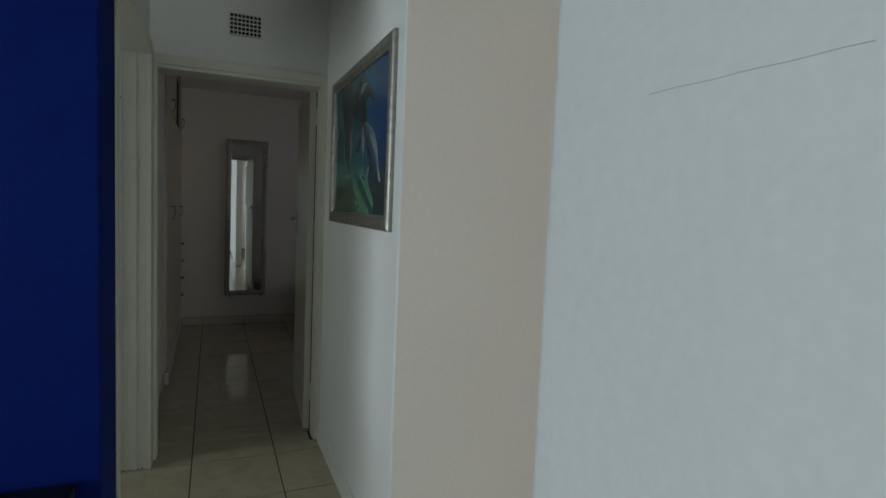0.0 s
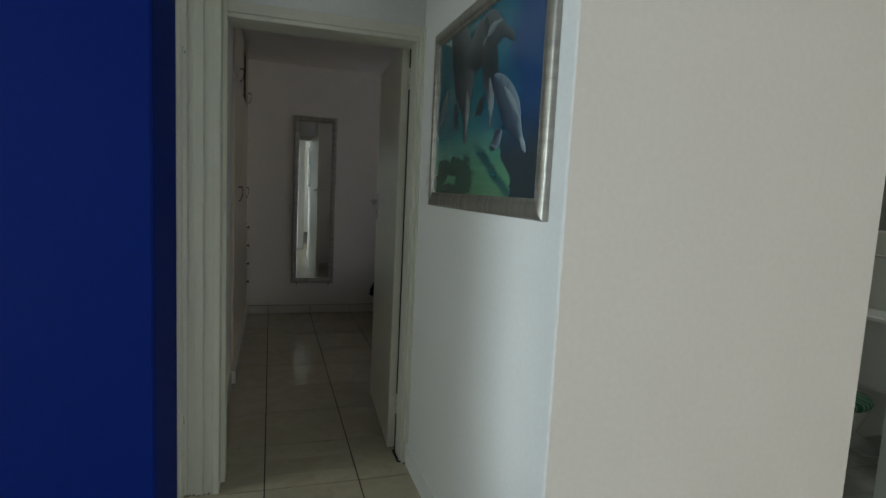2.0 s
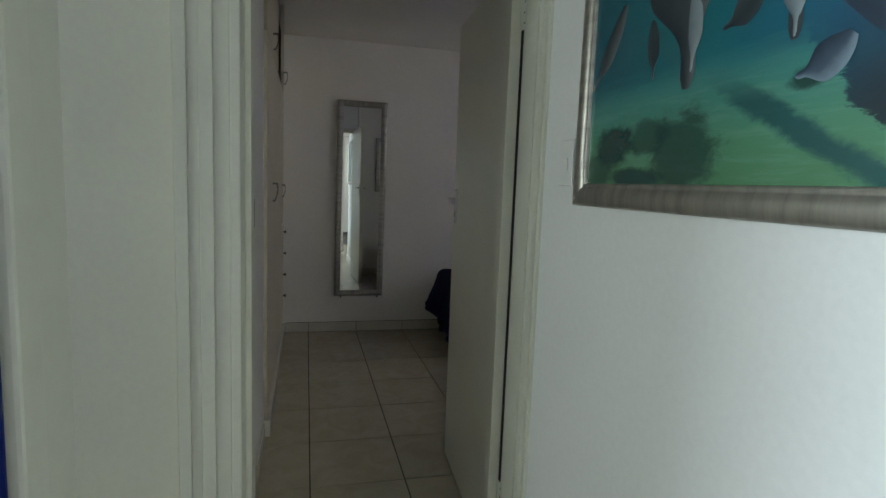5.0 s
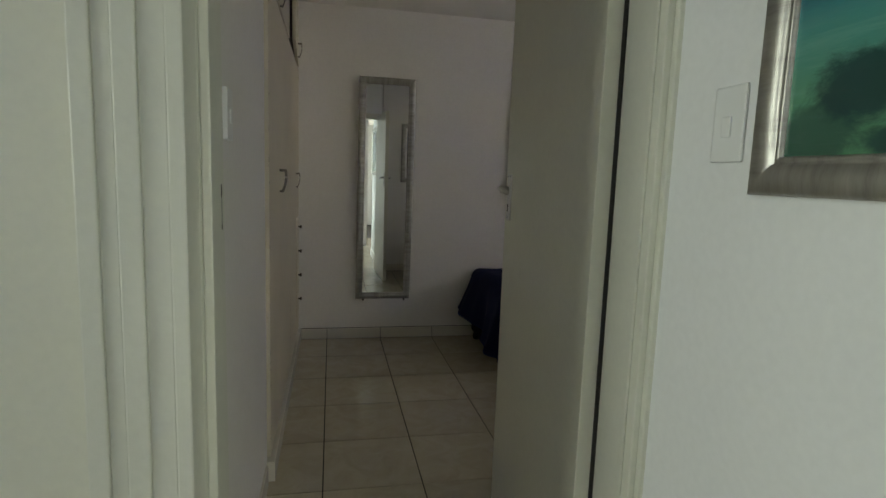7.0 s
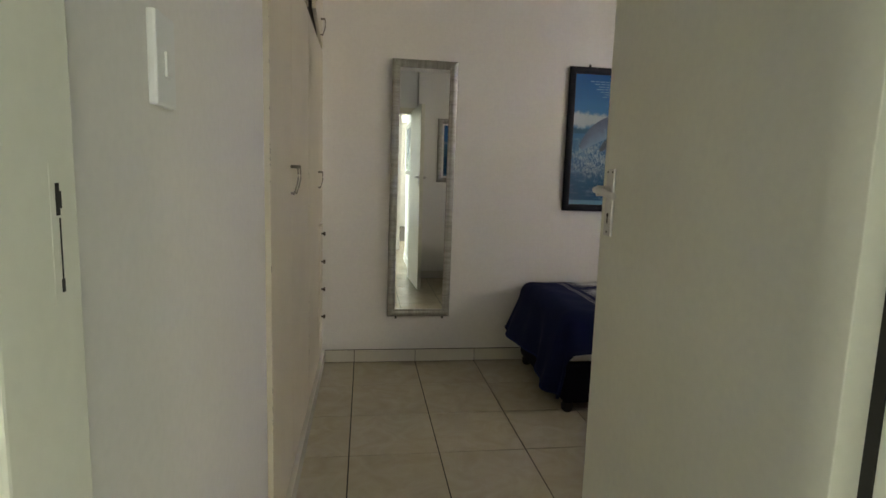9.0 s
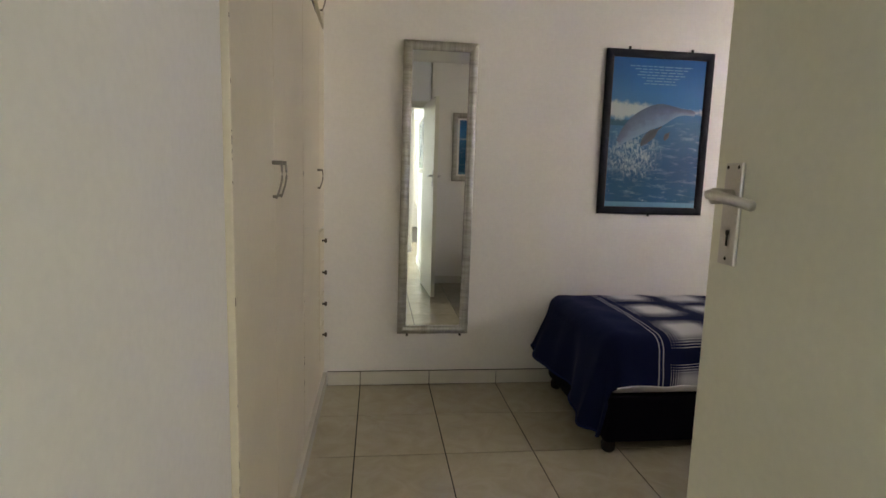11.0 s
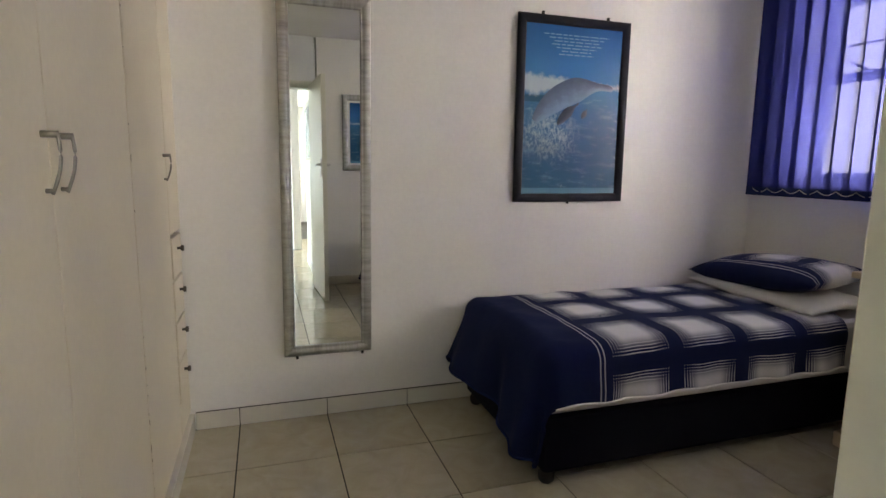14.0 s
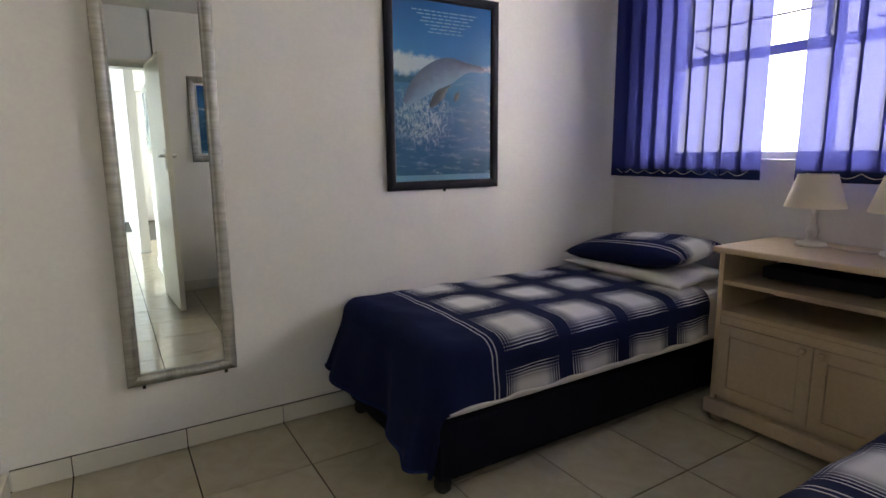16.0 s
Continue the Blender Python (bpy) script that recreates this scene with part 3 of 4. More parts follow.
part("backing", box(0.258, 0.668, 6.500, 6.509, 0.33, 1.99), DARK, mir)
for u in (0.06, 0.38):
    p = mirror_place(u, -0.008, 0.006)
    part("clip", box(p.x - 0.006, p.x + 0.006, p.y - 0.006, p.y + 0.004, p.z - 0.008, p.z + 0.010), DARK, mir, "small dark clip")


# ---- pictures ----
def picture_material(name, kind):
    m = material(name, (0.1, 0.2, 0.4), 0.22, coat=0.3)
    n, l = m.node_tree.nodes, m.node_tree.links
    b = n["Principled BSDF"]
    uv = n.new("ShaderNodeUVMap")
    sep = n.new("ShaderNodeSeparateXYZ")
    l.new(uv.outputs[0], sep.inputs[0])
    u, v = sep.outputs[0], sep.outputs[1]

    def blob(cu, cv, ru, rv, ragged, soft=0.25):
        """1 inside a ragged oval, 0 outside."""
        du = math_node(n, l, "DIVIDE", math_node(n, l, "SUBTRACT", u, cu), ru)
        dv = math_node(n, l, "DIVIDE", math_node(n, l, "SUBTRACT", v, cv), rv)
        d = math_node(n, l, "SQRT", math_node(n, l, "ADD", math_node(n, l, "MULTIPLY", du, du), math_node(n, l, "MULTIPLY", dv, dv)))
        return step(math_node(n, l, "ADD", d, math_node(n, l, "MULTIPLY_ADD", ragged, 1.6, -0.8)), 1 + soft, 1 - soft)

    def step(value, lo, hi):
        k = n.new("ShaderNodeMapRange")
        k.interpolation_type = "SMOOTHSTEP"
        flip = lo > hi
        for key, q in (("From Min", min(lo, hi)), ("From Max", max(lo, hi)), ("To Min", 1.0 if flip else 0.0), ("To Max", 0.0 if flip else 1.0)):
            k.inputs[key].default_value = q
        l.new(value, k.inputs["Value"])
        return k.outputs[0]

    big = noise_node(n, l, uv.outputs[0], 3.5, 4, 0.55, 0.3)
    fine = noise_node(n, l, uv.outputs[0], 13, 7, 0.68, 0.4)
    mp = n.new("ShaderNodeMapping")
    mp.inputs["Scale"].default_value = (4, 22, 1)
    l.new(uv.outputs[0], mp.inputs[0])
    waves = noise_node(n, l, mp.outputs[0], 1.4, 6, 0.65, 0.4)
    if kind == "reef":
        # open water: teal in the middle, deep blue towards u = 1, murky below
        col = ramp_node(n, l, math_node(n, l, "MULTIPLY_ADD", big, 0.3, u), [(0.1, (0.010, 0.085, 0.12)), (0.55, (0.010, 0.15, 0.18)), (0.85, (0.010, 0.12, 0.20)), (1.12, (0.008, 0.050, 0.15))])
        murk = math_node(n, l, "MULTIPLY", step(v, 0.50, 0.16), step(u, 0.45, 0.80))
        col = mix_colour(n, l, murk, col, (0.018, 0.034, 0.045))
        # sea bed, its ragged edge falling away
        rim = math_node(n, l, "SUBTRACT", math_node(n, l, "MULTIPLY_ADD", fine, 0.16, 0.755), math_node(n, l, "MULTIPLY", v, 0.49))
        bed = math_node(n, l, "MULTIPLY", step(math_node(n, l, "SUBTRACT", u, rim), 0.012, -0.004), step(math_node(n, l, "MULTIPLY_ADD", waves, 0.16, v), 0.50, 0.36))
        sand = ramp_node(n, l, math_node(n, l, "MULTIPLY_ADD", fine, 0.12, v), [(0.06, (0.085, 0.22, 0.11)), (0.20, (0.085, 0.25, 0.15)), (0.34, (0.055, 0.23, 0.20)), (0.48, (0.030, 0.20, 0.23))])
        ripple = step(waves, 0.46, 0.68)
        sand = mix_colour(n, l, math_node(n, l, "MULTIPLY", ripple, 0.30), sand, (0.16, 0.38, 0.30))
        col = mix_colour(n, l, bed, col, sand)
        dark = (0.010, 0.045, 0.042)
        for cu, cv, ru, rv, deep in ((0.13, 0.155, 0.075, 0.075, 0.95), (0.26, 0.17, 0.07, 0.06, 0.75), (0.38, 0.10, 0.10, 0.13, 0.80), (0.22, 0.03, 0.10, 0.035, 0.9), (0.05, 0.05, 0.07, 0.07, 0.7), (0.66, 0.26, 0.035, 0.03, 0.9)):
            col = mix_colour(n, l, math_node(n, l, "MULTIPLY", math_node(n, l, "MULTIPLY", blob(cu, cv, ru, rv, fine, 0.3), bed), deep), col, dark)
        # shadowed gully across the slope
        gully = math_node(n, l, "ABSOLUTE", math_node(n, l, "SUBTRACT", math_node(n, l, "MULTIPLY_ADD", fine, 0.10, u), math_node(n, l, "MULTIPLY_ADD", v, -1.12, 0.865)))
        gully = math_node(n, l, "MULTIPLY", math_node(n, l, "MULTIPLY", step(gully, 0.060, 0.020), bed), step(v, 0.34, 0.22))
        col = mix_colour(n, l, math_node(n, l, "MULTIPLY", gully, 0.85), col, (0.010, 0.070, 0.085))
    else:
        col = ramp_node(n, l, v, [(0.0, (0.018, 0.085, 0.17)), (0.3, (0.015, 0.080, 0.18)), (0.57, (0.035, 0.14, 0.26)), (0.66, (0.035, 0.16, 0.34)), (0.78, (0.030, 0.15, 0.36)), (1.0, (0.012, 0.085, 0.26))])
        sea = step(v, 0.595, 0.590)
        col = mix_colour(n, l, math_node(n, l, "MULTIPLY", sea, math_node(n, l, "MULTIPLY", step(waves, 0.50, 0.72), 0.40)), col, (0.26, 0.42, 0.52))
        far = math_node(n, l, "MULTIPLY", step(math_node(n, l, "ABSOLUTE", math_node(n, l, "SUBTRACT", v, 0.570)), 0.024, 0.016), step(u, 0.45, 0.25))
        col = mix_colour(n, l, math_node(n, l, "MULTIPLY", far, 0.8), col, (0.012, 0.060, 0.11))
        cloud = step(math_node(n, l, "ADD", math_node(n, l, "ABSOLUTE", math_node(n, l, "SUBTRACT", v, 0.655)), math_node(n, l, "MULTIPLY_ADD", u, 0.055, math_node(n, l, "MULTIPLY_ADD", fine, 0.10, -0.05))), 0.075, 0.040)
        col = mix_colour(n, l, math_node(n, l, "MULTIPLY", cloud, 0.9), col, (0.42, 0.50, 0.52))
        spark = noise_node(n, l, uv.outputs[0], 30, 9, 0.8, 0.6)
        spray = math_node(n, l, "MULTIPLY", blob(0.27, 0.36, 0.24, 0.13, fine, 0.5), step(spark, 0.44, 0.58))
        col = mix_colour(n, l, math_node(n, l, "MULTIPLY", spray, 0.75), col, (0.42, 0.52, 0.56))
        drops = math_node(n, l, "MULTIPLY", step(spark, 0.62, 0.70), step(v, 0.50, 0.36))
        col = mix_colour(n, l, math_node(n, l, "MULTIPLY", drops, 0.7), col, (0.50, 0.62, 0.68))
        col = mix_colour(n, l, step(v, 0.040, 0.034), col, (0.10, 0.24, 0.36))
    l.new(col, b.inputs["Base Color"])
    return m


def flat_sheet(place, u0, u1, v0, v1, d):
    bm = bmesh.new()
    uvl = bm.loops.layers.uv.verify()
    f = bm.faces.new([bm.verts.new(place(u, v, d)) for u, v in ((u0, v0), (u1, v0), (u1, v1), (u0, v1))])
    for lo, q in zip(f.loops, ((0, 0), (1, 0), (1, 1), (0, 1))):
        lo[uvl].uv = q
    return bm


def arc_shape(place, d, u, v, length, width, heading, bend, blunt=0.20):
    """A plain tapered curved shape lying on the print: starts at (u, v), thickest at half its length."""
    bm = bmesh.new()
    uvl = bm.loops.layers.uv.verify()
    rows, steps = [], 24
    p, a = Vector((u, v)), radians(heading)
    for k in range(steps + 1):
        s = k / steps
        grow = max(0.0, min(1.0, (s - 0.12) / 0.34))
        fall = max(0.0, min(1.0, (s - 0.55) / 0.45))
        w = width * 0.5 * (blunt + (1 - blunt) * grow * grow * (3 - 2 * grow)) * (1 - 0.72 * fall * fall) * min(1.0, 0.45 + s * 12)
        nrm = Vector((-math.sin(a), math.cos(a)))
        rows.append([(bm.verts.new(place(*(p + nrm * w * q), d + 0.0012 * (1 - q * q))), s, q) for q in (-1, -0.5, 0, 0.5, 1)])
        p = p + Vector((math.cos(a), math.sin(a))) * length / steps
        a += radians(bend) / steps
    for a0, b0 in zip(rows, rows[1:]):
        for q in range(4):
            quad = (a0[q], b0[q], b0[q + 1], a0[q + 1])
            f = bm.faces.new([c[0] for c in quad])
            f.smooth = True
            for lo, c in zip(f.loops, quad):
                lo[uvl].uv = (c[1], 0.5 + 0.5 * c[2])
    return bm


def print_ink(name, pale, mid, dark):
    """Printed tone that goes from pale to dark across a shape."""
    m = material(name, mid, 0.3)
    n, l = m.node_tree.nodes, m.node_tree.links
    uv = n.new("ShaderNodeUVMap")
    sep = n.new("ShaderNodeSeparateXYZ")
    l.new(uv.outputs[0], sep.inputs[0])
    geo = n.new("ShaderNodeNewGeometry")
    blotch = noise_node(n, l, geo.outputs["Position"], 22, 5, 0.6)
    tone = math_node(n, l, "MULTIPLY_ADD", blotch, 0.7, math_node(n, l, "ADD", sep.outputs[1], -0.35))
    l.new(ramp_node(n, l, tone, [(0.05, pale), (0.45, mid), (0.9, dark)]), n["Principled BSDF"].inputs["Base Color"])
    return m


GREYB = print_ink("dark_grey_print_ink", (0.10, 0.125, 0.14), (0.045, 0.060, 0.072), (0.022, 0.034, 0.045))
GREYD = print_ink("shadow_grey_print_ink", (0.030, 0.048, 0.060), (0.018, 0.032, 0.042), (0.040, 0.056, 0.068))
GREYL = print_ink("pale_grey_print_ink", (0.17, 0.24, 0.30), (0.055, 0.085, 0.125), (0.022, 0.040, 0.068))
PALE = print_ink("pale_print_highlight", (0.26, 0.31, 0.34), (0.20, 0.25, 0.28), (0.10, 0.14, 0.17))
GREYO = print_ink("ocean_grey_print_ink", (0.045, 0.075, 0.13), (0.080, 0.125, 0.20), (0.15, 0.25, 0.36))
INKW = material("pale_print_ink", (0.10, 0.24, 0.42), 0.4)

# large print on the passage wall
pa = thing("framed_sea_print", (0.69, 2.47, 1.28), "large green-blue undersea print in a wide silver frame", "picture")
AW, AH = 1.035, 0.695


def place_a(u, v, d):
    return Vector((0.699 - d, 2.992 - u, 1.278 + v))


picture_frame(pa, AW, AH, [(0, 0), (0, 0.014), (0.006, 0.019), (0.026, 0.022), (0.043, 0.018), (0.046, 0.013), (0.049, 0.016), (0.054, 0.015), (0.056, 0.007)], SILVER, place_a, "streaked silver leaf moulding")
part("print", flat_sheet(place_a, 0.052, AW - 0.052, 0.052, AH - 0.052, 0.008), picture_material("undersea_print", "reef"), pa)
part("backing", box(0.6935, 0.6985, 2.992 - AW + 0.02, 2.972, 1.298, 1.93), DARK, pa)
for u, v, ln, w, hd, bend, lift, ink in (
    (0.784, 0.500, 0.47, 0.155, 146, 88, 0.0, GREYB), (0.690, 0.575, 0.16, 0.045, 176, 40, 0.9, PALE),
    (0.060, 0.280, 0.21, 0.050, 46, 16, 0.3, GREYB), (0.300, 0.268, 0.12, 0.038, 92, 8, 0.3, GREYD),
    (0.406, 0.232, 0.50, 0.205, 88, 52, 0.6, GREYB), (0.416, 0.262, 0.15, 0.045, 86, 14, 1.5, PALE),
    (0.638, 0.266, 0.36, 0.125, 92, 28, 0.8, GREYD), (0.638, 0.270, 0.150, 0.048, 90, 18, 1.7, PALE), (0.492, 0.318, 0.10, 0.050, 14, 40, 1.0, GREYD),
    (0.742, 0.408, 0.10, 0.026, 246, 14, 0.4, GREYL),
    (0.900, 0.176, 0.35, 0.112, 128, 18, 1.1, GREYL), (0.862, 0.262, 0.17, 0.030, 136, 6, 2.0, PALE), (0.903, 0.175, 0.055, 0.026, 130, 0, 2.1, PALE),
    (0.648, 0.212, 0.095, 0.056, 6, 44, 1.6, GREYL)):
    part("grey_shape", arc_shape(place_a, 0.0084 + 0.0006 * lift, u, v, ln, w, hd, bend), ink, pa)

# print over the bed
pb = thing("framed_ocean_print", (1.777, 6.50, 1.064), "blue ocean print with pale lettering in a black frame", "picture")
BW, BH = 0.669, 0.964


def place_b(u, v, d):
    return Vector((1.442 + u, 6.508 - d, 1.064 + v))


picture_frame(pb, BW, BH, [(0, 0), (0, 0.018), (0.006, 0.024), (0.036, 0.024), (0.044, 0.016), (0.045, 0.008)], BLACKF, place_b, "black frame bar")
part("print", flat_sheet(place_b, 0.042, BW - 0.042, 0.042, BH - 0.042, 0.009), picture_material("ocean_print", "ocean"), pb)
part("backing", box(1.452, 2.101, 6.5005, 6.5085, 1.074, 2.018), DARK, pb)
part("grey_shape", arc_shape(place_b, 0.0098, 0.578, 0.612, 0.53, 0.135, 172, 62, 0.26), GREYO, pb)
part("grey_shape", arc_shape(place_b, 0.0112, 0.372, 0.528, 0.17, 0.052, 214, 18), GREYD, pb)
part("grey_shape", arc_shape(place_b, 0.0108, 0.425, 0.500, 0.06, 0.030, 235, 10), GREYD, pb)
rng = random.Random(4)
for k in range(7):
    z = 0.870 - k * 0.0165
    w = 0.36 - 0.03 * (k % 3) - 0.03 * k + 0.03
    a = BW / 2 + 0.01 - w / 2
    bm = bmesh.new()
    u = a
    while u < a + w:
        q = rng.uniform(0.02, 0.055)
        bm.faces.new([bm.verts.new(place_b(uu, z + vv, 0.0102)) for uu, vv in ((u, 0), (min(u + q, a + w), 0), (min(u + q, a + w), 0.0055), (u, 0.0055))])
        u += q + 0.008
    part("text_line", bm, INKW, pb)
for u in (0.14, 0.53):
    p = place_b(u, BH + 0.004, 0.006)
    part("clip", box(p.x - 0.006, p.x + 0.006, p.y - 0.006, p.y + 0.004, p.z - 0.006, p.z + 0.014), DARK, pb, "small dark hanging clip")
p = place_b(0.33, -0.006, 0.006)
part("clip", box(p.x - 0.005, p.x + 0.005, p.y - 0.006, p.y + 0.004, p.z - 0.006, p.z + 0.008), DARK, pb)

# print behind the door, seen in the mirror
pc = thing("framed_small_print", (1.29, 3.39, 1.20), "blue print with pale mount in a silver frame", "picture")
CW, CH = 0.62, 0.765


def place_c(u, v, d):
    return Vector((0.965 + CW - u, 3.382 + d, 1.195 + v))


picture_frame(pc, CW, CH, [(0, 0), (0, 0.016), (0.010, 0.024), (0.050, 0.022), (0.058, 0.010)], SILVER, place_c, "silver leaf moulding")
part("mount", flat_sheet(place_c, 0.055, CW - 0.055, 0.055, CH - 0.055, 0.008), SHEET, pc, "pale card mount")
picb = flat_sheet(place_c, 0.078, CW - 0.078, 0.078, CH - 0.078, 0.0095)
part("print", picb, picture_material("small_print", "ocean"), pc)
part("backing", box(0.98, 1.57, 3.382, 3.388, 1.21, 1.945), DARK, pc)


# ---- beds ----
def bed(x_foot, y0, y1, length, top, label, group, seed):
    t = thing("single_bed", (x_foot, (y0 + y1) / 2, 0), label, "bed", group)
    xf, xh = x_foot, x_foot + length
    part("base", box(xf + 0.03, xh, y0 + 0.012, y1 - 0.02, 0.056, 0.285, 0.02), BASEFAB, t, "dark navy fabric bed base")
    part("mattress", box(xf + 0.02, xh, y0 + 0.015, y1 - 0.01, 0.287, top - 0.012, 0.05, seg=4), SHEET, t, "white mattress")
    for x in (xf + 0.065, xh - 0.12):
        for y in (y0 + 0.055, y1 - 0.09):
            part("castor", lathe([(0.022, 0), (0.032, 0.012), (0.034, 0.04), (0.026, 0.055), (0.018, 0.075)], (x, y, 0), 16), DARK, t, "black round foot", True)
    return t


def quilt(x_foot, y0, y1, length, top, foot_drop, side_drop, label, group, seed):
    """A quilt laid over a bed: plaid on top and along the side, plain navy at the foot."""
    w = y1 - y0
    u0, u1, v0, v1 = -foot_drop, length - 0.30, -side_drop, w + side_drop * 0.6

    def fn(a, b):
        u, v = u0 + (u1 - u0) * a, v0 + (v1 - v0) * b
        if u < 0:
            u *= 1.08 - 0.36 * max(0.0, min(1.0, v / w))
        r = 0.075
        du, dv, dw = max(0.0, r - u), max(0.0, r - v), max(0.0, v - (w - r))
        dy = dv if dv > 0 else -dw
        d = math.hypot(du, dy)
        if d > 0:
            bend = min(d / (r * 1.5), 1.0) * math.pi / 2
            out = r * math.sin(bend)
            drop = r * (1 - math.cos(bend)) + max(0.0, d - r * 1.5)
            hang = max(0.0, d - r * 1.5)
            ripple = (0.034 if du > abs(dy) else 0.006) * hang / 0.3 * math.sin(11 * (v if du > abs(dy) else u) + seed) + 0.014 * hang / 0.3 * math.sin(27 * (v if du > abs(dy) else u) + seed * 2)
            out += (0.06 + 0.32 * max(0.0, min(1.0, v / w)) ** 2) * hang * (du / d) ** 2 + 0.07 * hang + ripple + 0.012 * noise.noise((u * 7 + seed, v * 7, 4.1)) * min(1.0, hang / 0.1)
            x = (u if du == 0 else r) - out * du / d
            y = (v if dy == 0 else (r if dy > 0 else w - r)) - out * dy / d
            z = top - drop
        else:
            x, y, z = u, v, top
        puff = 0.010 * noise.noise((u * 3.1 + seed, v * 3.1, 0.3)) + 0.006 * noise.noise((u * 9 + seed, v * 9, 1.3))
        z += puff + 0.012 * math.sin(math.pi * min(1, max(0, v / w))) * (1 if d == 0 else 0.4)
        return Vector((x_foot + x, min(y0 + y, 6.502 if y1 > 6 else 99), max(z, 0.088)))

    bm = grid_mesh(96, 72, fn, lambda a, b: (u0 + (u1 - u0) * a, v0 + (v1 - v0) * b))
    ob = link_bm("quilt", bm, QUILT, True)
    sol = ob.modifiers.new("thick", "SOLIDIFY")
    sol.thickness, sol.offset = 0.014, -1
    part("foot_hem", tube([fn(0.002, k / 48) - Vector((0, 0, 0.001)) for k in range(49)], 0.0065, 8), NAVY, ob, "stitched navy foot hem", True)
    part("side_hem", tube([fn(0.2 + 0.8 * k / 60, 0.002) for k in range(61)], 0.0055, 8), SHEET, ob, "white hem along the side", True)
    return tagged(ob, label, "quilt", group)


def pillow(name, at, sx, sy, sz, turn, mat, label, seed):
    def half(sign):
        def fn(a, b):
            p, q = 2 * a - 1, 2 * b - 1
            e = max(0.0, (1 - abs(p) ** 2.6)) ** 0.5 * max(0.0, (1 - abs(q) ** 2.6)) ** 0.5
            pin = 1 - 0.07 * (1 - abs(q) ** 2) * abs(p) ** 3
            pin2 = 1 - 0.07 * (1 - abs(p) ** 2) * abs(q) ** 3
            wr = 0.008 * noise.noise((p * 2.3 + seed, q * 2.3, 0.7)) + 0.004 * noise.noise((p * 6 + seed, q * 6, 2.7))
            return Vector((p * sx / 2 * pin, q * sy / 2 * pin2, sign * (sz / 2 * e) + wr))
        return fn
    bm = grid_mesh(32, 32, half(1), lambda a, b: (a * sx + 0.19, b * sy + 0.1))
    grid_mesh(32, 32, half(-1), lambda a, b: (a * sx + 0.19, b * sy + 0.1), bm)
    bmesh.ops.remove_doubles(bm, verts=bm.verts, dist=0.0005)
    ob = link_bm(name, bm, mat, True)
    ob.matrix_world = pose(*at, *turn)
    return tagged(ob, label, "pillow")


TOP = 0.565
bed(1.155, 5.585, 6.495, 1.885, TOP, "single bed with a dark base pushed against the wall", "single beds", 0.4)
quilt(1.155, 5.585, 6.495, 1.885, TOP + 0.004, 0.37, 0.195, "navy and white plaid quilt over the single bed", "quilts", 0.4)
pillow("pillow", (2.78, 6.03, 0.612), 0.46, 0.80, 0.085, (2, -3, 1), SHEET, "flat white pillow on the bed", 1.0)
pillow("plaid_pillow", (2.79, 6.05, 0.706), 0.46, 0.74, 0.17, (-4, -4, 3), QUILT, "navy and white plaid pillow on a white pillow", 2.0)
bed(1.165, 3.66, 4.57, 1.885, TOP, "second single bed beside the cabinet", "single beds", 1.9)
quilt(1.165, 3.66, 4.57, 1.885, TOP + 0.004, 0.37, 0.195, "navy and white plaid quilt over the second bed", "quilts", 1.9)

# ---- cabinet between the beds ----
cab = thing("bedside_cabinet", (2.80, 5.04, 0), "limewashed pine cabinet with two shelves and two doors", "cabinet")
KX, K0, K1 = 2.58, 4.62, 5.455
part("plinth", box(KX - 0.022, 3.05, K0 - 0.02, K1 + 0.02, 0.036, 0.105, 0.010), PINE, cab, "moulded pine plinth")
for y in (K0 + 0.03, K1 - 0.03):
    for x in (KX + 0.03, 3.0):
        part("foot", lathe([(0.03, 0), (0.034, 0.02), (0.028, 0.037)], (x, y, 0), 14), PINE, cab, "", True)
for y0, y1 in ((K0, K0 + 0.022), (K1 - 0.022, K1)):
    part("side_panel", box(KX, 3.05, y0, y1, 0.105, 0.795, 0.003), PINE, cab)
part("back_panel", box(3.036, 3.048, K0 + 0.022, K1 - 0.022, 0.105, 0.795), PINE, cab)
part("bottom_panel", box(KX + 0.02, 3.036, K0 + 0.022, K1 - 0.022, 0.105, 0.125), PINE, cab)
for z in (0.514, 0.652):
    part("shelf", box(KX + 0.006, 3.036, K0 + 0.022, K1 - 0.022, z, z + 0.020, 0.003), PINE, cab)
part("rail", box(KX + 0.002, KX + 0.022, K0 + 0.023, K1 - 0.023, 0.474, 0.513, 0.002), PINE, cab)
part("top", box(KX - 0.025, 3.055, K0 - 0.025, K1 + 0.025, 0.797, 0.825, 0.010, seg=3), PINE, cab, "worn limewashed top")
mid = (K0 + K1) / 2
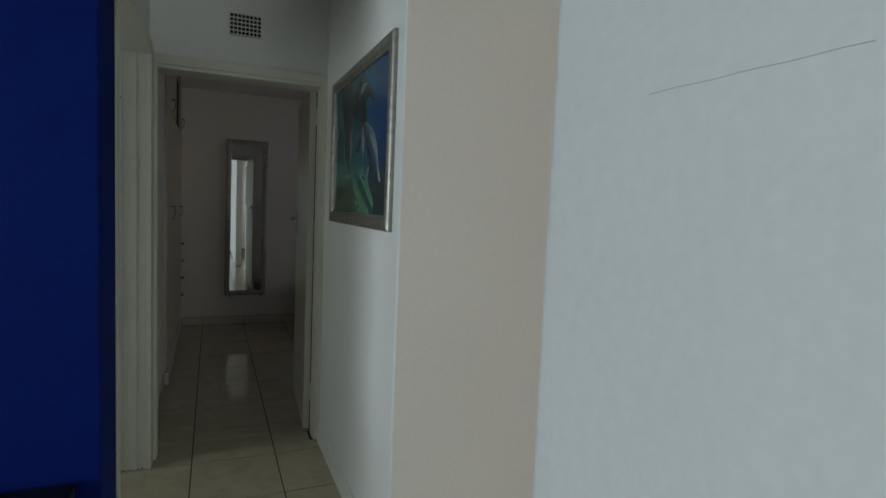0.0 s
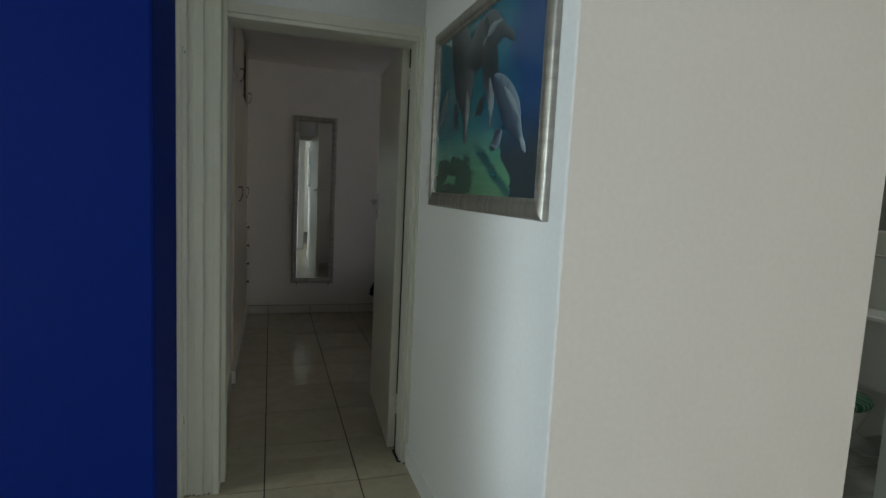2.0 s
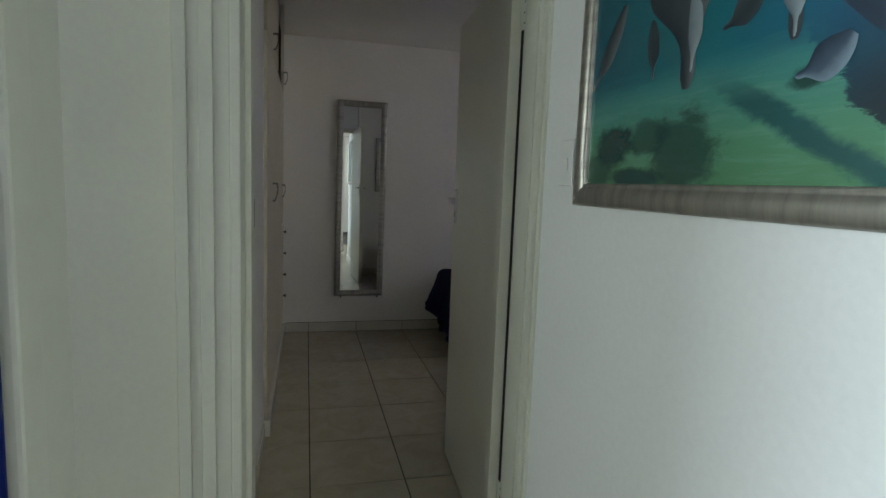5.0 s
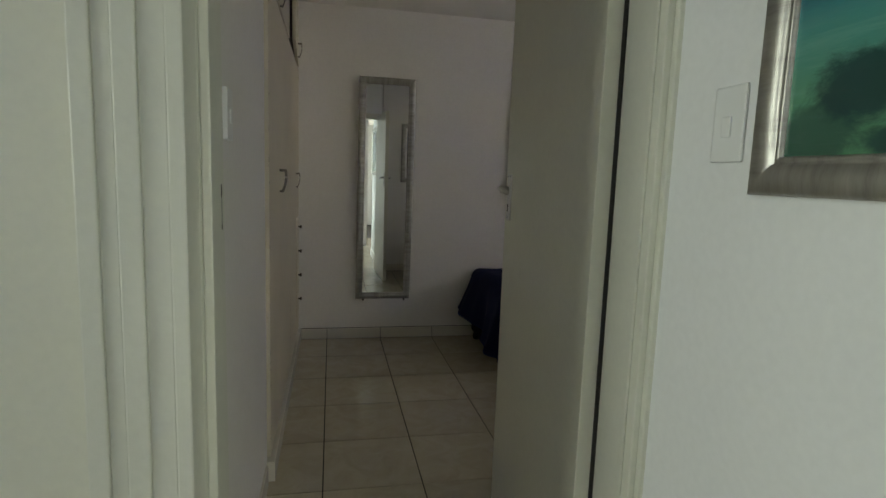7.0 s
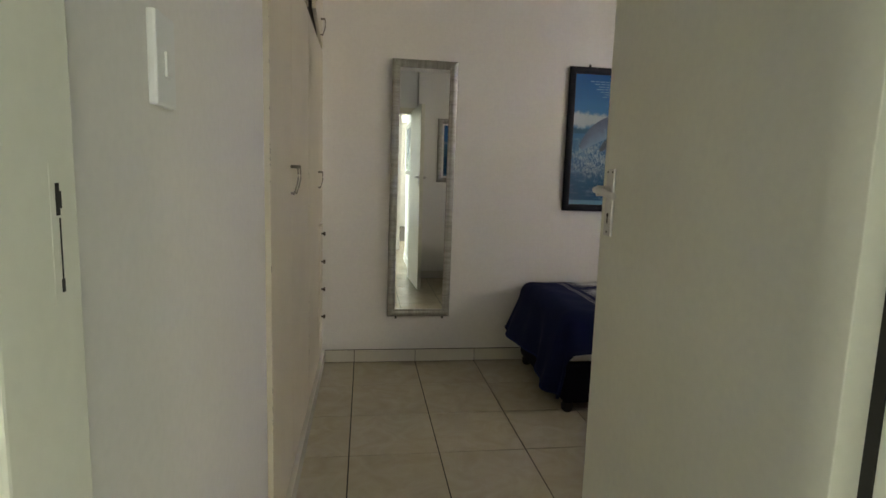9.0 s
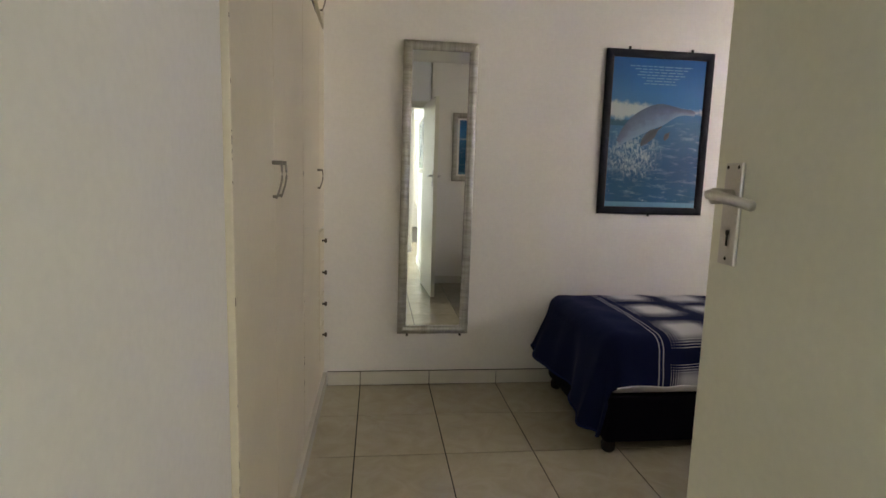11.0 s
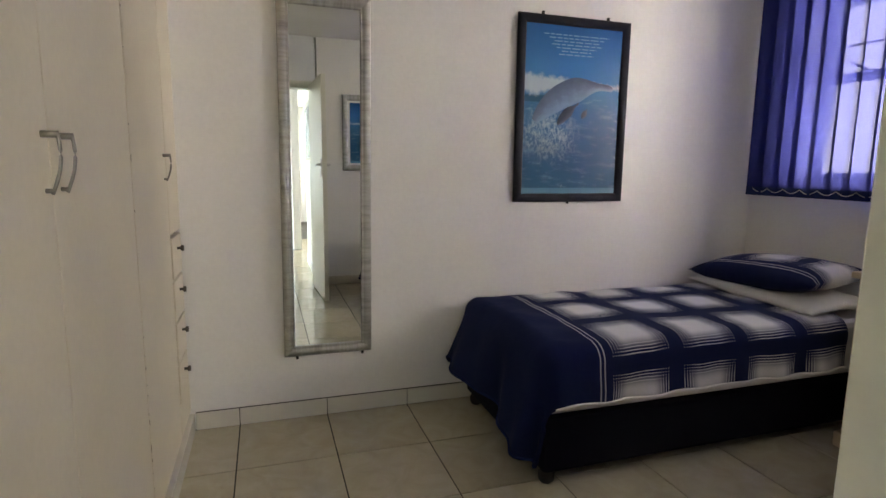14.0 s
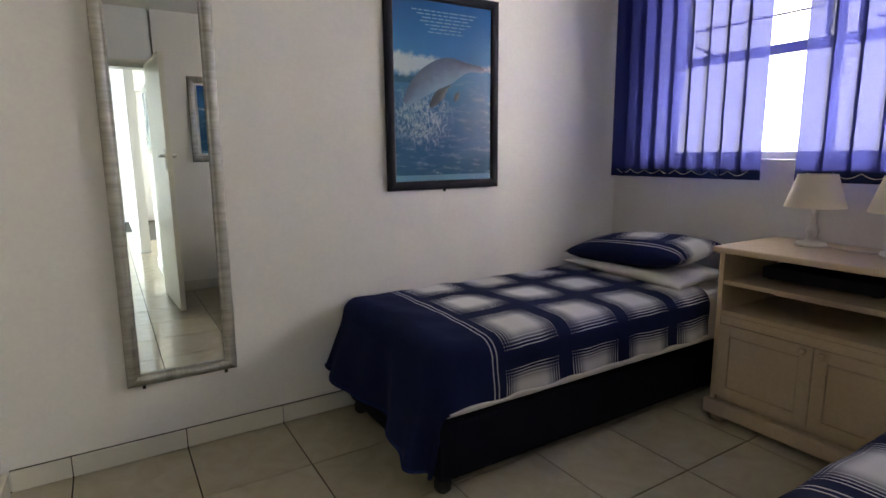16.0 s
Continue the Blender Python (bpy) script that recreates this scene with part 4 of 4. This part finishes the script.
for y0, y1, ky in ((K0 + 0.024, mid - 0.002, mid - 0.035), (mid + 0.002, K1 - 0.024, mid + 0.035)):
    bm = boxes((KX - 0.004, KX + 0.016, y0, y0 + 0.05, 0.128, 0.471), (KX - 0.004, KX + 0.016, y1 - 0.05, y1, 0.128, 0.471), (KX - 0.004, KX + 0.016, y0 + 0.05, y1 - 0.05, 0.128, 0.178), (KX - 0.004, KX + 0.016, y0 + 0.05, y1 - 0.05, 0.421, 0.471), bevel=0.002)
    d = part("door", bm, PINE, cab)
    part("door_panel", box(KX - 0.001, KX + 0.014, y0 + 0.052, y1 - 0.052, 0.180, 0.419, 0.004), PINE, d)
    part("knob", lathe([(0.008, -0.030), (0.015, -0.022), (0.013, -0.012), (0.007, -0.006), (0.008, 0)], (KX - 0.004, ky, 0.452), 16, axis="x"), PINE, d, "turned pine knob", True)


# dark box added for the deep shade inside the cabinet's upper shelf
player = thing("shelf_shade_box", (2.88, 5.12, 0.672), "flat dark box standing in for the shade on the cabinet shelf", "player")
part("body", box(2.76, 3.00, 4.90, 5.36, 0.677, 0.728, 0.004), BLACKF, player)
for x in (2.78, 2.97):
    for y in (4.93, 5.33):
        part("foot", lathe([(0.012, 0), (0.012, 0.005)], (x, y, 0.6725), 10), DARK, player)


def table_lamp(x, y, z, label):
    t = thing("table_lamp", (x, y, z), label, "lamp", "table lamps")
    part("base", lathe([(0.062, 0), (0.064, 0.006), (0.058, 0.014), (0.034, 0.022), (0.020, 0.034), (0.017, 0.045), (0.024, 0.060), (0.026, 0.072), (0.016, 0.088), (0.013, 0.110), (0.015, 0.135), (0.020, 0.150), (0.013, 0.160), (0.011, 0.19), (0.011, 0.23)], (x, y, z), 28), LAMPW, t, "white turned wooden base", True)
    bm = bmesh.new()
    rings = []
    for r, h in ((0.118, 0.172), (0.075, 0.315), (0.0735, 0.315), (0.1165, 0.172)):
        rings.append([bm.verts.new((x + r * math.cos(2 * math.pi * k / 72), y + r * math.sin(2 * math.pi * k / 72), z + h)) for k in range(72)])
    for a, b in zip(rings, rings[1:] + rings[:1]):
        for k in range(72):
            bm.faces.new((a[k], a[(k + 1) % 72], b[(k + 1) % 72], b[k]))
    part("shade", bm, SHADE, t, "cream conical fabric shade")
    part("bulb", lathe([(0.013, 0.23), (0.013, 0.245), (0.024, 0.265), (0.028, 0.285), (0.018, 0.303)], (x, y, z), 16), SHEET, t, "", True)


table_lamp(2.90, 5.235, 0.826, "white turned table lamp with a cream shade on the cabinet")
table_lamp(2.90, 4.915, 0.826, "white turned table lamp beside its twin on the cabinet")
cord = tagged(link_bm("lamp_cord", tube([(2.88 + 0.02 * math.sin(k * 0.9), 5.22 - 0.03 * k, 0.829) for k in range(11)], 0.002, 6), LAMPW, True), "thin white lamp cord lying on the cabinet", "cord")

# ---- bedroom window, blinds ----
win = thing("window_1", (3.19, 5.1, WZ0), "steel window with top-hung panes behind blue blinds", "window", kind="structure")
FX0, FX1 = 3.165, 3.20
part("window_frame", boxes((FX0, FX1, WY0, WY1, WZ0, WZ0 + 0.05), (FX0, FX1, WY0, WY1, WZ1 - 0.05, WZ1), (FX0, FX1, WY0, WY0 + 0.05, WZ0 + 0.05, WZ1 - 0.05), (FX0, FX1, WY1 - 0.05, WY1, WZ0 + 0.05, WZ1 - 0.05), bevel=0.004), WINF, win)
part("transom", box(FX0, FX1, WY0 + 0.05, WY1 - 0.05, 1.715, 1.765, 0.004), WINF, win)
for y in (4.60, 5.33):
    part("mullion", boxes((FX0, FX1, y - 0.022, y + 0.022, WZ0 + 0.05, 1.713), (FX0, FX1, y - 0.022, y + 0.022, 1.767, WZ1 - 0.05), bevel=0.003), WINF, win)
for y0, y1 in ((WY0 + 0.024, 4.576), (4.624, 5.306), (5.354, WY1 - 0.024)):
    for z0, z1 in ((WZ0 + 0.05, 1.715), (1.765, WZ1 - 0.05)):
        pane = part("pane", boxes((3.180, 3.184, y0, y1, z0, z1)), GLASS, win)
        pane.visible_shadow = False
    # top pane, hung open outwards on a stay
    part("casement", boxes((3.21, 3.225, y0 + 0.03, y0 + 0.055, 1.775, 2.10), (3.21, 3.225, y1 - 0.055, y1 - 0.03, 1.775, 2.10)), WINF, win)
    part("stay", tube([(3.19, y1 - 0.22, 1.768), (3.215, y1 - 0.10, 1.83)], 0.007, 8), WINF, win, "dark window stay")
    part("burglar_bar", tube([(3.15, y0, 1.90), (3.15, y1, 1.90)], 0.006, 8), WINF, win, "thin dark bar")
part("window_sill", box(3.062, 3.165, WY0 + 0.002, WY1 - 0.002, WZ0, WZ0 + 0.012, 0.004), HALL, win, "white window sill")
back = tagged(link_bm("backdrop", boxes((7.0, 7.05, -2, 12, -3, 8)), SKY_GLOW), "bright white overcast sky outside", "sky", kind="structure")


def blind(y0, y1, n, label, stack):
    """Vertical slats on a top rail, weighted at the hem, with a bead chain below."""
    t = thing("vertical_blind", (3.0, (y0 + y1) / 2, 1.10), label, "blind", "vertical blinds")
    part("top_rail", box(2.975, 3.02, y0, y1, 2.275, 2.31, 0.004), WINF, t)
    pitch = (y1 - y0 - 0.10) / (n - 1)
    for k in range(n):
        yc = y0 + 0.05 + pitch * k
        a = radians(83 + 3 * math.sin(k * 2.1))
        hw = 0.0635
        c, s = math.cos(a) * hw, math.sin(a) * hw
        bm = grid_mesh(1, 6, lambda p, q: Vector((2.998 + (2 * p - 1) * c, yc + (2 * p - 1) * s, 1.105 + 1.17 * q)), lambda p, q: (p, q))
        sl = part("slat", bm, BLIND, t)
        bm = bmesh.new()
        hem = [Vector((2.998 + q * c + o, yc + q * s, z)) for z in (1.100, 1.150) for q, o in ((-1, -0.002), (1, -0.002), (1, 0.002), (-1, 0.002))]
        vs = [bm.verts.new(p) for p in hem]
        for f in ((0, 1, 2, 3), (4, 5, 6, 7), (0, 1, 5, 4), (1, 2, 6, 5), (2, 3, 7, 6), (3, 0, 4, 7)):
            bm.faces.new([vs[i] for i in f])
        part("weight", bm, NAVY, sl, "dark hem pocket")
    for k in range(n - 1):
        y = y0 + 0.05 + pitch * k
        part("chain", tube([(2.990, y + pitch * q / 6, 1.142 - 0.022 * math.sin(math.pi * q / 6)) for q in range(7)], 0.0022, 6), STEEL, t, "fine bead chain")


blind(5.548, 6.470, 9, "blue vertical fabric blind drawn beside the window gap", 0)
blind(4.10, 5.372, 12, "blue vertical fabric blind over the window", 0)


# ---- bathroom ----
BTILE = material("white_wall_tile", (0.66, 0.68, 0.62), 0.2, patch=0.05)
BLUET = material("dark_blue_mosaic", (0.015, 0.025, 0.12), 0.2, grain=0.3, grain_scale=30)
structure("wall_bath_back", boxes((3.30, 3.40, 1.99, 3.24, 0, H_CEIL)), BTILE, "pale tiled bathroom wall", "wall")
bpier = structure("wall_bath_pier", boxes((2.76, 3.30, 1.99, 2.44, 0, H_CEIL)), BTILE, "pale tiled pier beside the toilet", "wall")
for r in range(3):
    for k in range(6):
        y = 2.215 + k * 0.037
        z = 1.328 + r * 0.037
        part("tile", box(2.754, 2.760, y, y + 0.033, z, z + 0.033, 0.001), BLUET, bpier)
toilet = thing("toilet", (2.75, 2.72, 0), "white toilet with a green striped lid cover", "toilet")
part("bowl", lathe([(0.12, 0), (0.125, 0.03), (0.10, 0.10), (0.105, 0.18), (0.16, 0.30), (0.185, 0.375), (0.18, 0.395)], (2.72, 2.70, 0), 32), PORC, toilet, "", True)
m = material("green_striped_towelling", (0.1, 0.3, 0.12), 0.95)
n, l = m.node_tree.nodes, m.node_tree.links
geo = n.new("ShaderNodeNewGeometry")
wv = n.new("ShaderNodeTexWave")
wv.inputs["Scale"].default_value, wv.inputs["Distortion"].default_value = 5.0, 2.5
l.new(geo.outputs["Position"], wv.inputs[0])
l.new(ramp_node(n, l, wv.outputs["Fac"], [(0.2, (0.02, 0.12, 0.09)), (0.45, (0.16, 0.36, 0.05)), (0.6, (0.55, 0.60, 0.45)), (0.8, (0.03, 0.20, 0.16))]), n["Principled BSDF"].inputs["Base Color"])
part("lid_cover", lathe([(0.19, 0.397), (0.198, 0.412), (0.19, 0.430), (0.12, 0.440)], (2.72, 2.70, 0), 32), m, toilet, "green striped towelling lid cover", True)
part("cistern", box(3.02, 3.29, 2.50, 2.92, 0.42, 0.80, 0.02), PORC, toilet)
part("waste_pipe", tube([(2.82, 2.70, 0.18), (2.95, 2.70, 0.16), (3.05, 2.70, 0.10), (3.28, 2.70, 0.10)], 0.05, 14), PORC, toilet, "", True)
mat = tagged(link_bm("bath_mat", box(2.15, 2.50, 2.02, 2.22, 0.001, 0.016, 0.006), material("brown_bath_mat", (0.22, 0.15, 0.10), 0.95, grain=0.15, grain_scale=90, patch=0.15)), "small brown bath mat on the floor", "mat")
rail = thing("towel_rail", (3.29, 2.7, 1.10), "short metal towel rail on the tiled wall", "towel rail")
part("bar", tube([(3.22, 2.48, 1.10), (3.22, 3.0, 1.10)], 0.008, 10), STEEL, rail)
part("bracket", lathe([(0.022, 0), (0.012, 0.07)], (3.22, 2.50, 1.10), 12, axis="x"), STEEL, rail)
roll = thing("toilet_roll", (2.70, 2.14, 0.62), "white toilet roll on the pier", "toilet roll")
part("paper", lathe([(0.05, 0), (0.05, 0.09)], (2.705, 2.10, 0.66), 20, axis="y"), SHEET, roll)
part("holder", tube([(2.758, 2.09, 0.66), (2.705, 2.09, 0.66), (2.705, 2.20, 0.66)], 0.006, 8), STEEL, roll)
bbl = thing("roller_blind", (3.27, 2.75, 1.23), "grey roller blind drawn down over the window", "blind")
part("cloth", grid_mesh(1, 24, lambda a, b: Vector((3.285 + 0.004 * math.sin(40 * b), 2.445 + 0.70 * b, 1.235 + 1.2 * a)), lambda a, b: (a, b)), material("grey_blind_cloth", (0.16, 0.165, 0.14), 0.8, patch=0.1), bbl)
part("hem_bar", box(3.272, 3.290, 2.445, 3.145, 1.222, 1.236, 0.003), PLASTIC, bbl, "white hem bar")

bdoor = thing("door_frame_bathroom", (2.2, 1.9, 0), "varnished brown wooden frame of the bathroom doorway", "door frame", kind="structure")
part("jamb", boxes((2.180, 2.215, 1.874, 1.897, 0, 1.93), bevel=0.003), WOOD, bdoor)
part("head", boxes((1.735, 2.215, 1.876, 1.99, 1.905, 1.96), bevel=0.004), HALL, bdoor, "white painted head")
part("strip", boxes((2.183, 2.193, 1.856, 1.873, 0, 1.93)), ALU, bdoor, "aluminium edge strip")
part("lock_plate", boxes((2.174, 2.180, 1.878, 1.894, 1.02, 1.16)), STEEL, bdoor, "steel lock plate")
fold = thing("wooden_door", (2.30, 1.825, 0), "orange-brown wooden door standing open", "door")
part("leaf", box(2.170, 2.86, 1.812, 1.848, 0.012, 1.95, 0.003), ORANGE, fold)
part("latch", box(2.166, 2.170, 1.818, 1.842, 1.02, 1.16), STEEL, fold, "steel latch plate")

# ---- pencil line on the partition ----
line = tagged(link_bm("trim_pencil_line", tube([(0.5718, 0.385 + 0.023 * k, 1.508 + 0.0005 * math.sin(k * 1.7)) for k in range(11)], 0.0005, 5), material("faint_pencil", (0.52, 0.51, 0.47), 0.8)), "thin scratched line on the partition wall", "trim", kind="structure")

# ---- stool by the blue wall ----
stool = thing("stool", (-0.36, 1.70, 0), "black stool standing against the blue wall", "stool")
part("seat", box(-0.52, -0.215, 1.56, 1.825, 0.545, 0.585, 0.010), BLACKF, stool)
for x in (-0.49, -0.245):
    for y in (1.59, 1.795):
        part("leg", box(x - 0.014, x + 0.014, y - 0.014, y + 0.014, 0, 0.545, 0.003), BLACKF, stool)

# ---- living room window behind ----
win2 = thing("window_2", (-5.26, -1.1, 0.35), "large living room window", "window", kind="structure")
part("window_frame", boxes((-5.28, -5.24, -2.4, 0.2, 0.35, 0.40), (-5.28, -5.24, -2.4, 0.2, 2.20, 2.25), (-5.28, -5.24, -2.4, -2.35, 0.40, 2.20), (-5.28, -5.24, 0.15, 0.2, 0.40, 2.20), (-5.28, -5.24, -1.125, -1.075, 0.40, 2.20)), WINF, win2)

# ---- floor tiles, skirting tiles ----
PX, PY, X0, Y0, G = 0.4145, 0.4224, 0.034, 3.122, 0.0055
rooms = ((-2.2, 0.572, -1.6, 1.84), (-0.16, 0.70, 1.84, 3.24), (-0.135, 0.655, 3.24, 3.38), (-0.195, 3.07, 3.38, 6.51), (0.69, 3.4, -0.4, 1.883), (0.572, 0.69, 0.81, 1.883), (-2.6, -0.16, 1.998, 3.30), (1.735, 2.215, 1.883, 1.99))
shared = {}
for rx0, rx1, ry0, ry1 in rooms:
    for i in range(math.floor((rx0 - X0) / PX), math.ceil((rx1 - X0) / PX)):
        for j in range(math.floor((ry0 - Y0) / PY), math.ceil((ry1 - Y0) / PY)):
            a0, a1 = max(rx0, X0 + i * PX), min(rx1, X0 + (i + 1) * PX)
            b0, b1 = max(ry0, Y0 + j * PY), min(ry1, Y0 + (j + 1) * PY)
            ga0 = G / 2 if a0 > rx0 else 0
            ga1 = G / 2 if a1 < rx1 else 0
            gb0 = G / 2 if b0 > ry0 else 0
            gb1 = G / 2 if b1 < ry1 else 0
            w, d = round(a1 - a0 - ga0 - ga1, 4), round(b1 - b0 - gb0 - gb1, 4)
            if w < 0.01 or d < 0.01:
                continue
            if (w, d) not in shared:
                bm = boxes((-w / 2, w / 2, -d / 2, d / 2, -0.006, 0), bevel=0)
                me = bpy.data.meshes.new("tile")
                bm.to_mesh(me)
                bm.free()
                me.materials.append(TILE)
                shared[(w, d)] = me
            ob = new("tile", shared[(w, d)])
            ob.location = ((a0 + ga0 + a1 - ga1) / 2, (b0 + gb0 + b1 - gb1) / 2, 0)
            ob.parent = floor
tagged(link_bm("bath_floor_tiles", boxes(*[(1.775 + 0.1 * i, 1.872 + 0.1 * i, 1.99 + 0.1 * j, 2.087 + 0.1 * j, -0.004, 0.001) for i in range(15) for j in range(12)]), BTILE), "small pale bathroom floor tiles", "floor tiles", kind="stuff")
skirt = structure("baseboard_bedroom_north", boxes((-0.16, 3.07, 6.505, 6.51, 0, 0.086)), GROUT, "tiled skirting along the bedroom wall", "skirting")
for i in range(-1, 8):
    a0, a1 = max(-0.160, X0 + i * PX) + 0.0018, min(3.07, X0 + (i + 1) * PX) - 0.0018
    if a1 - a0 > 0.02:
        part("tile", box(a0, a1, 6.492, 6.505, 0.003, 0.084, 0.002), SKIRT, skirt)
skirt2 = structure("baseboard_bedroom_south", boxes((0.72, 3.07, 3.38, 3.392, 0, 0.086), bevel=0.002), SKIRT, "tiled skirting behind the door", "skirting")
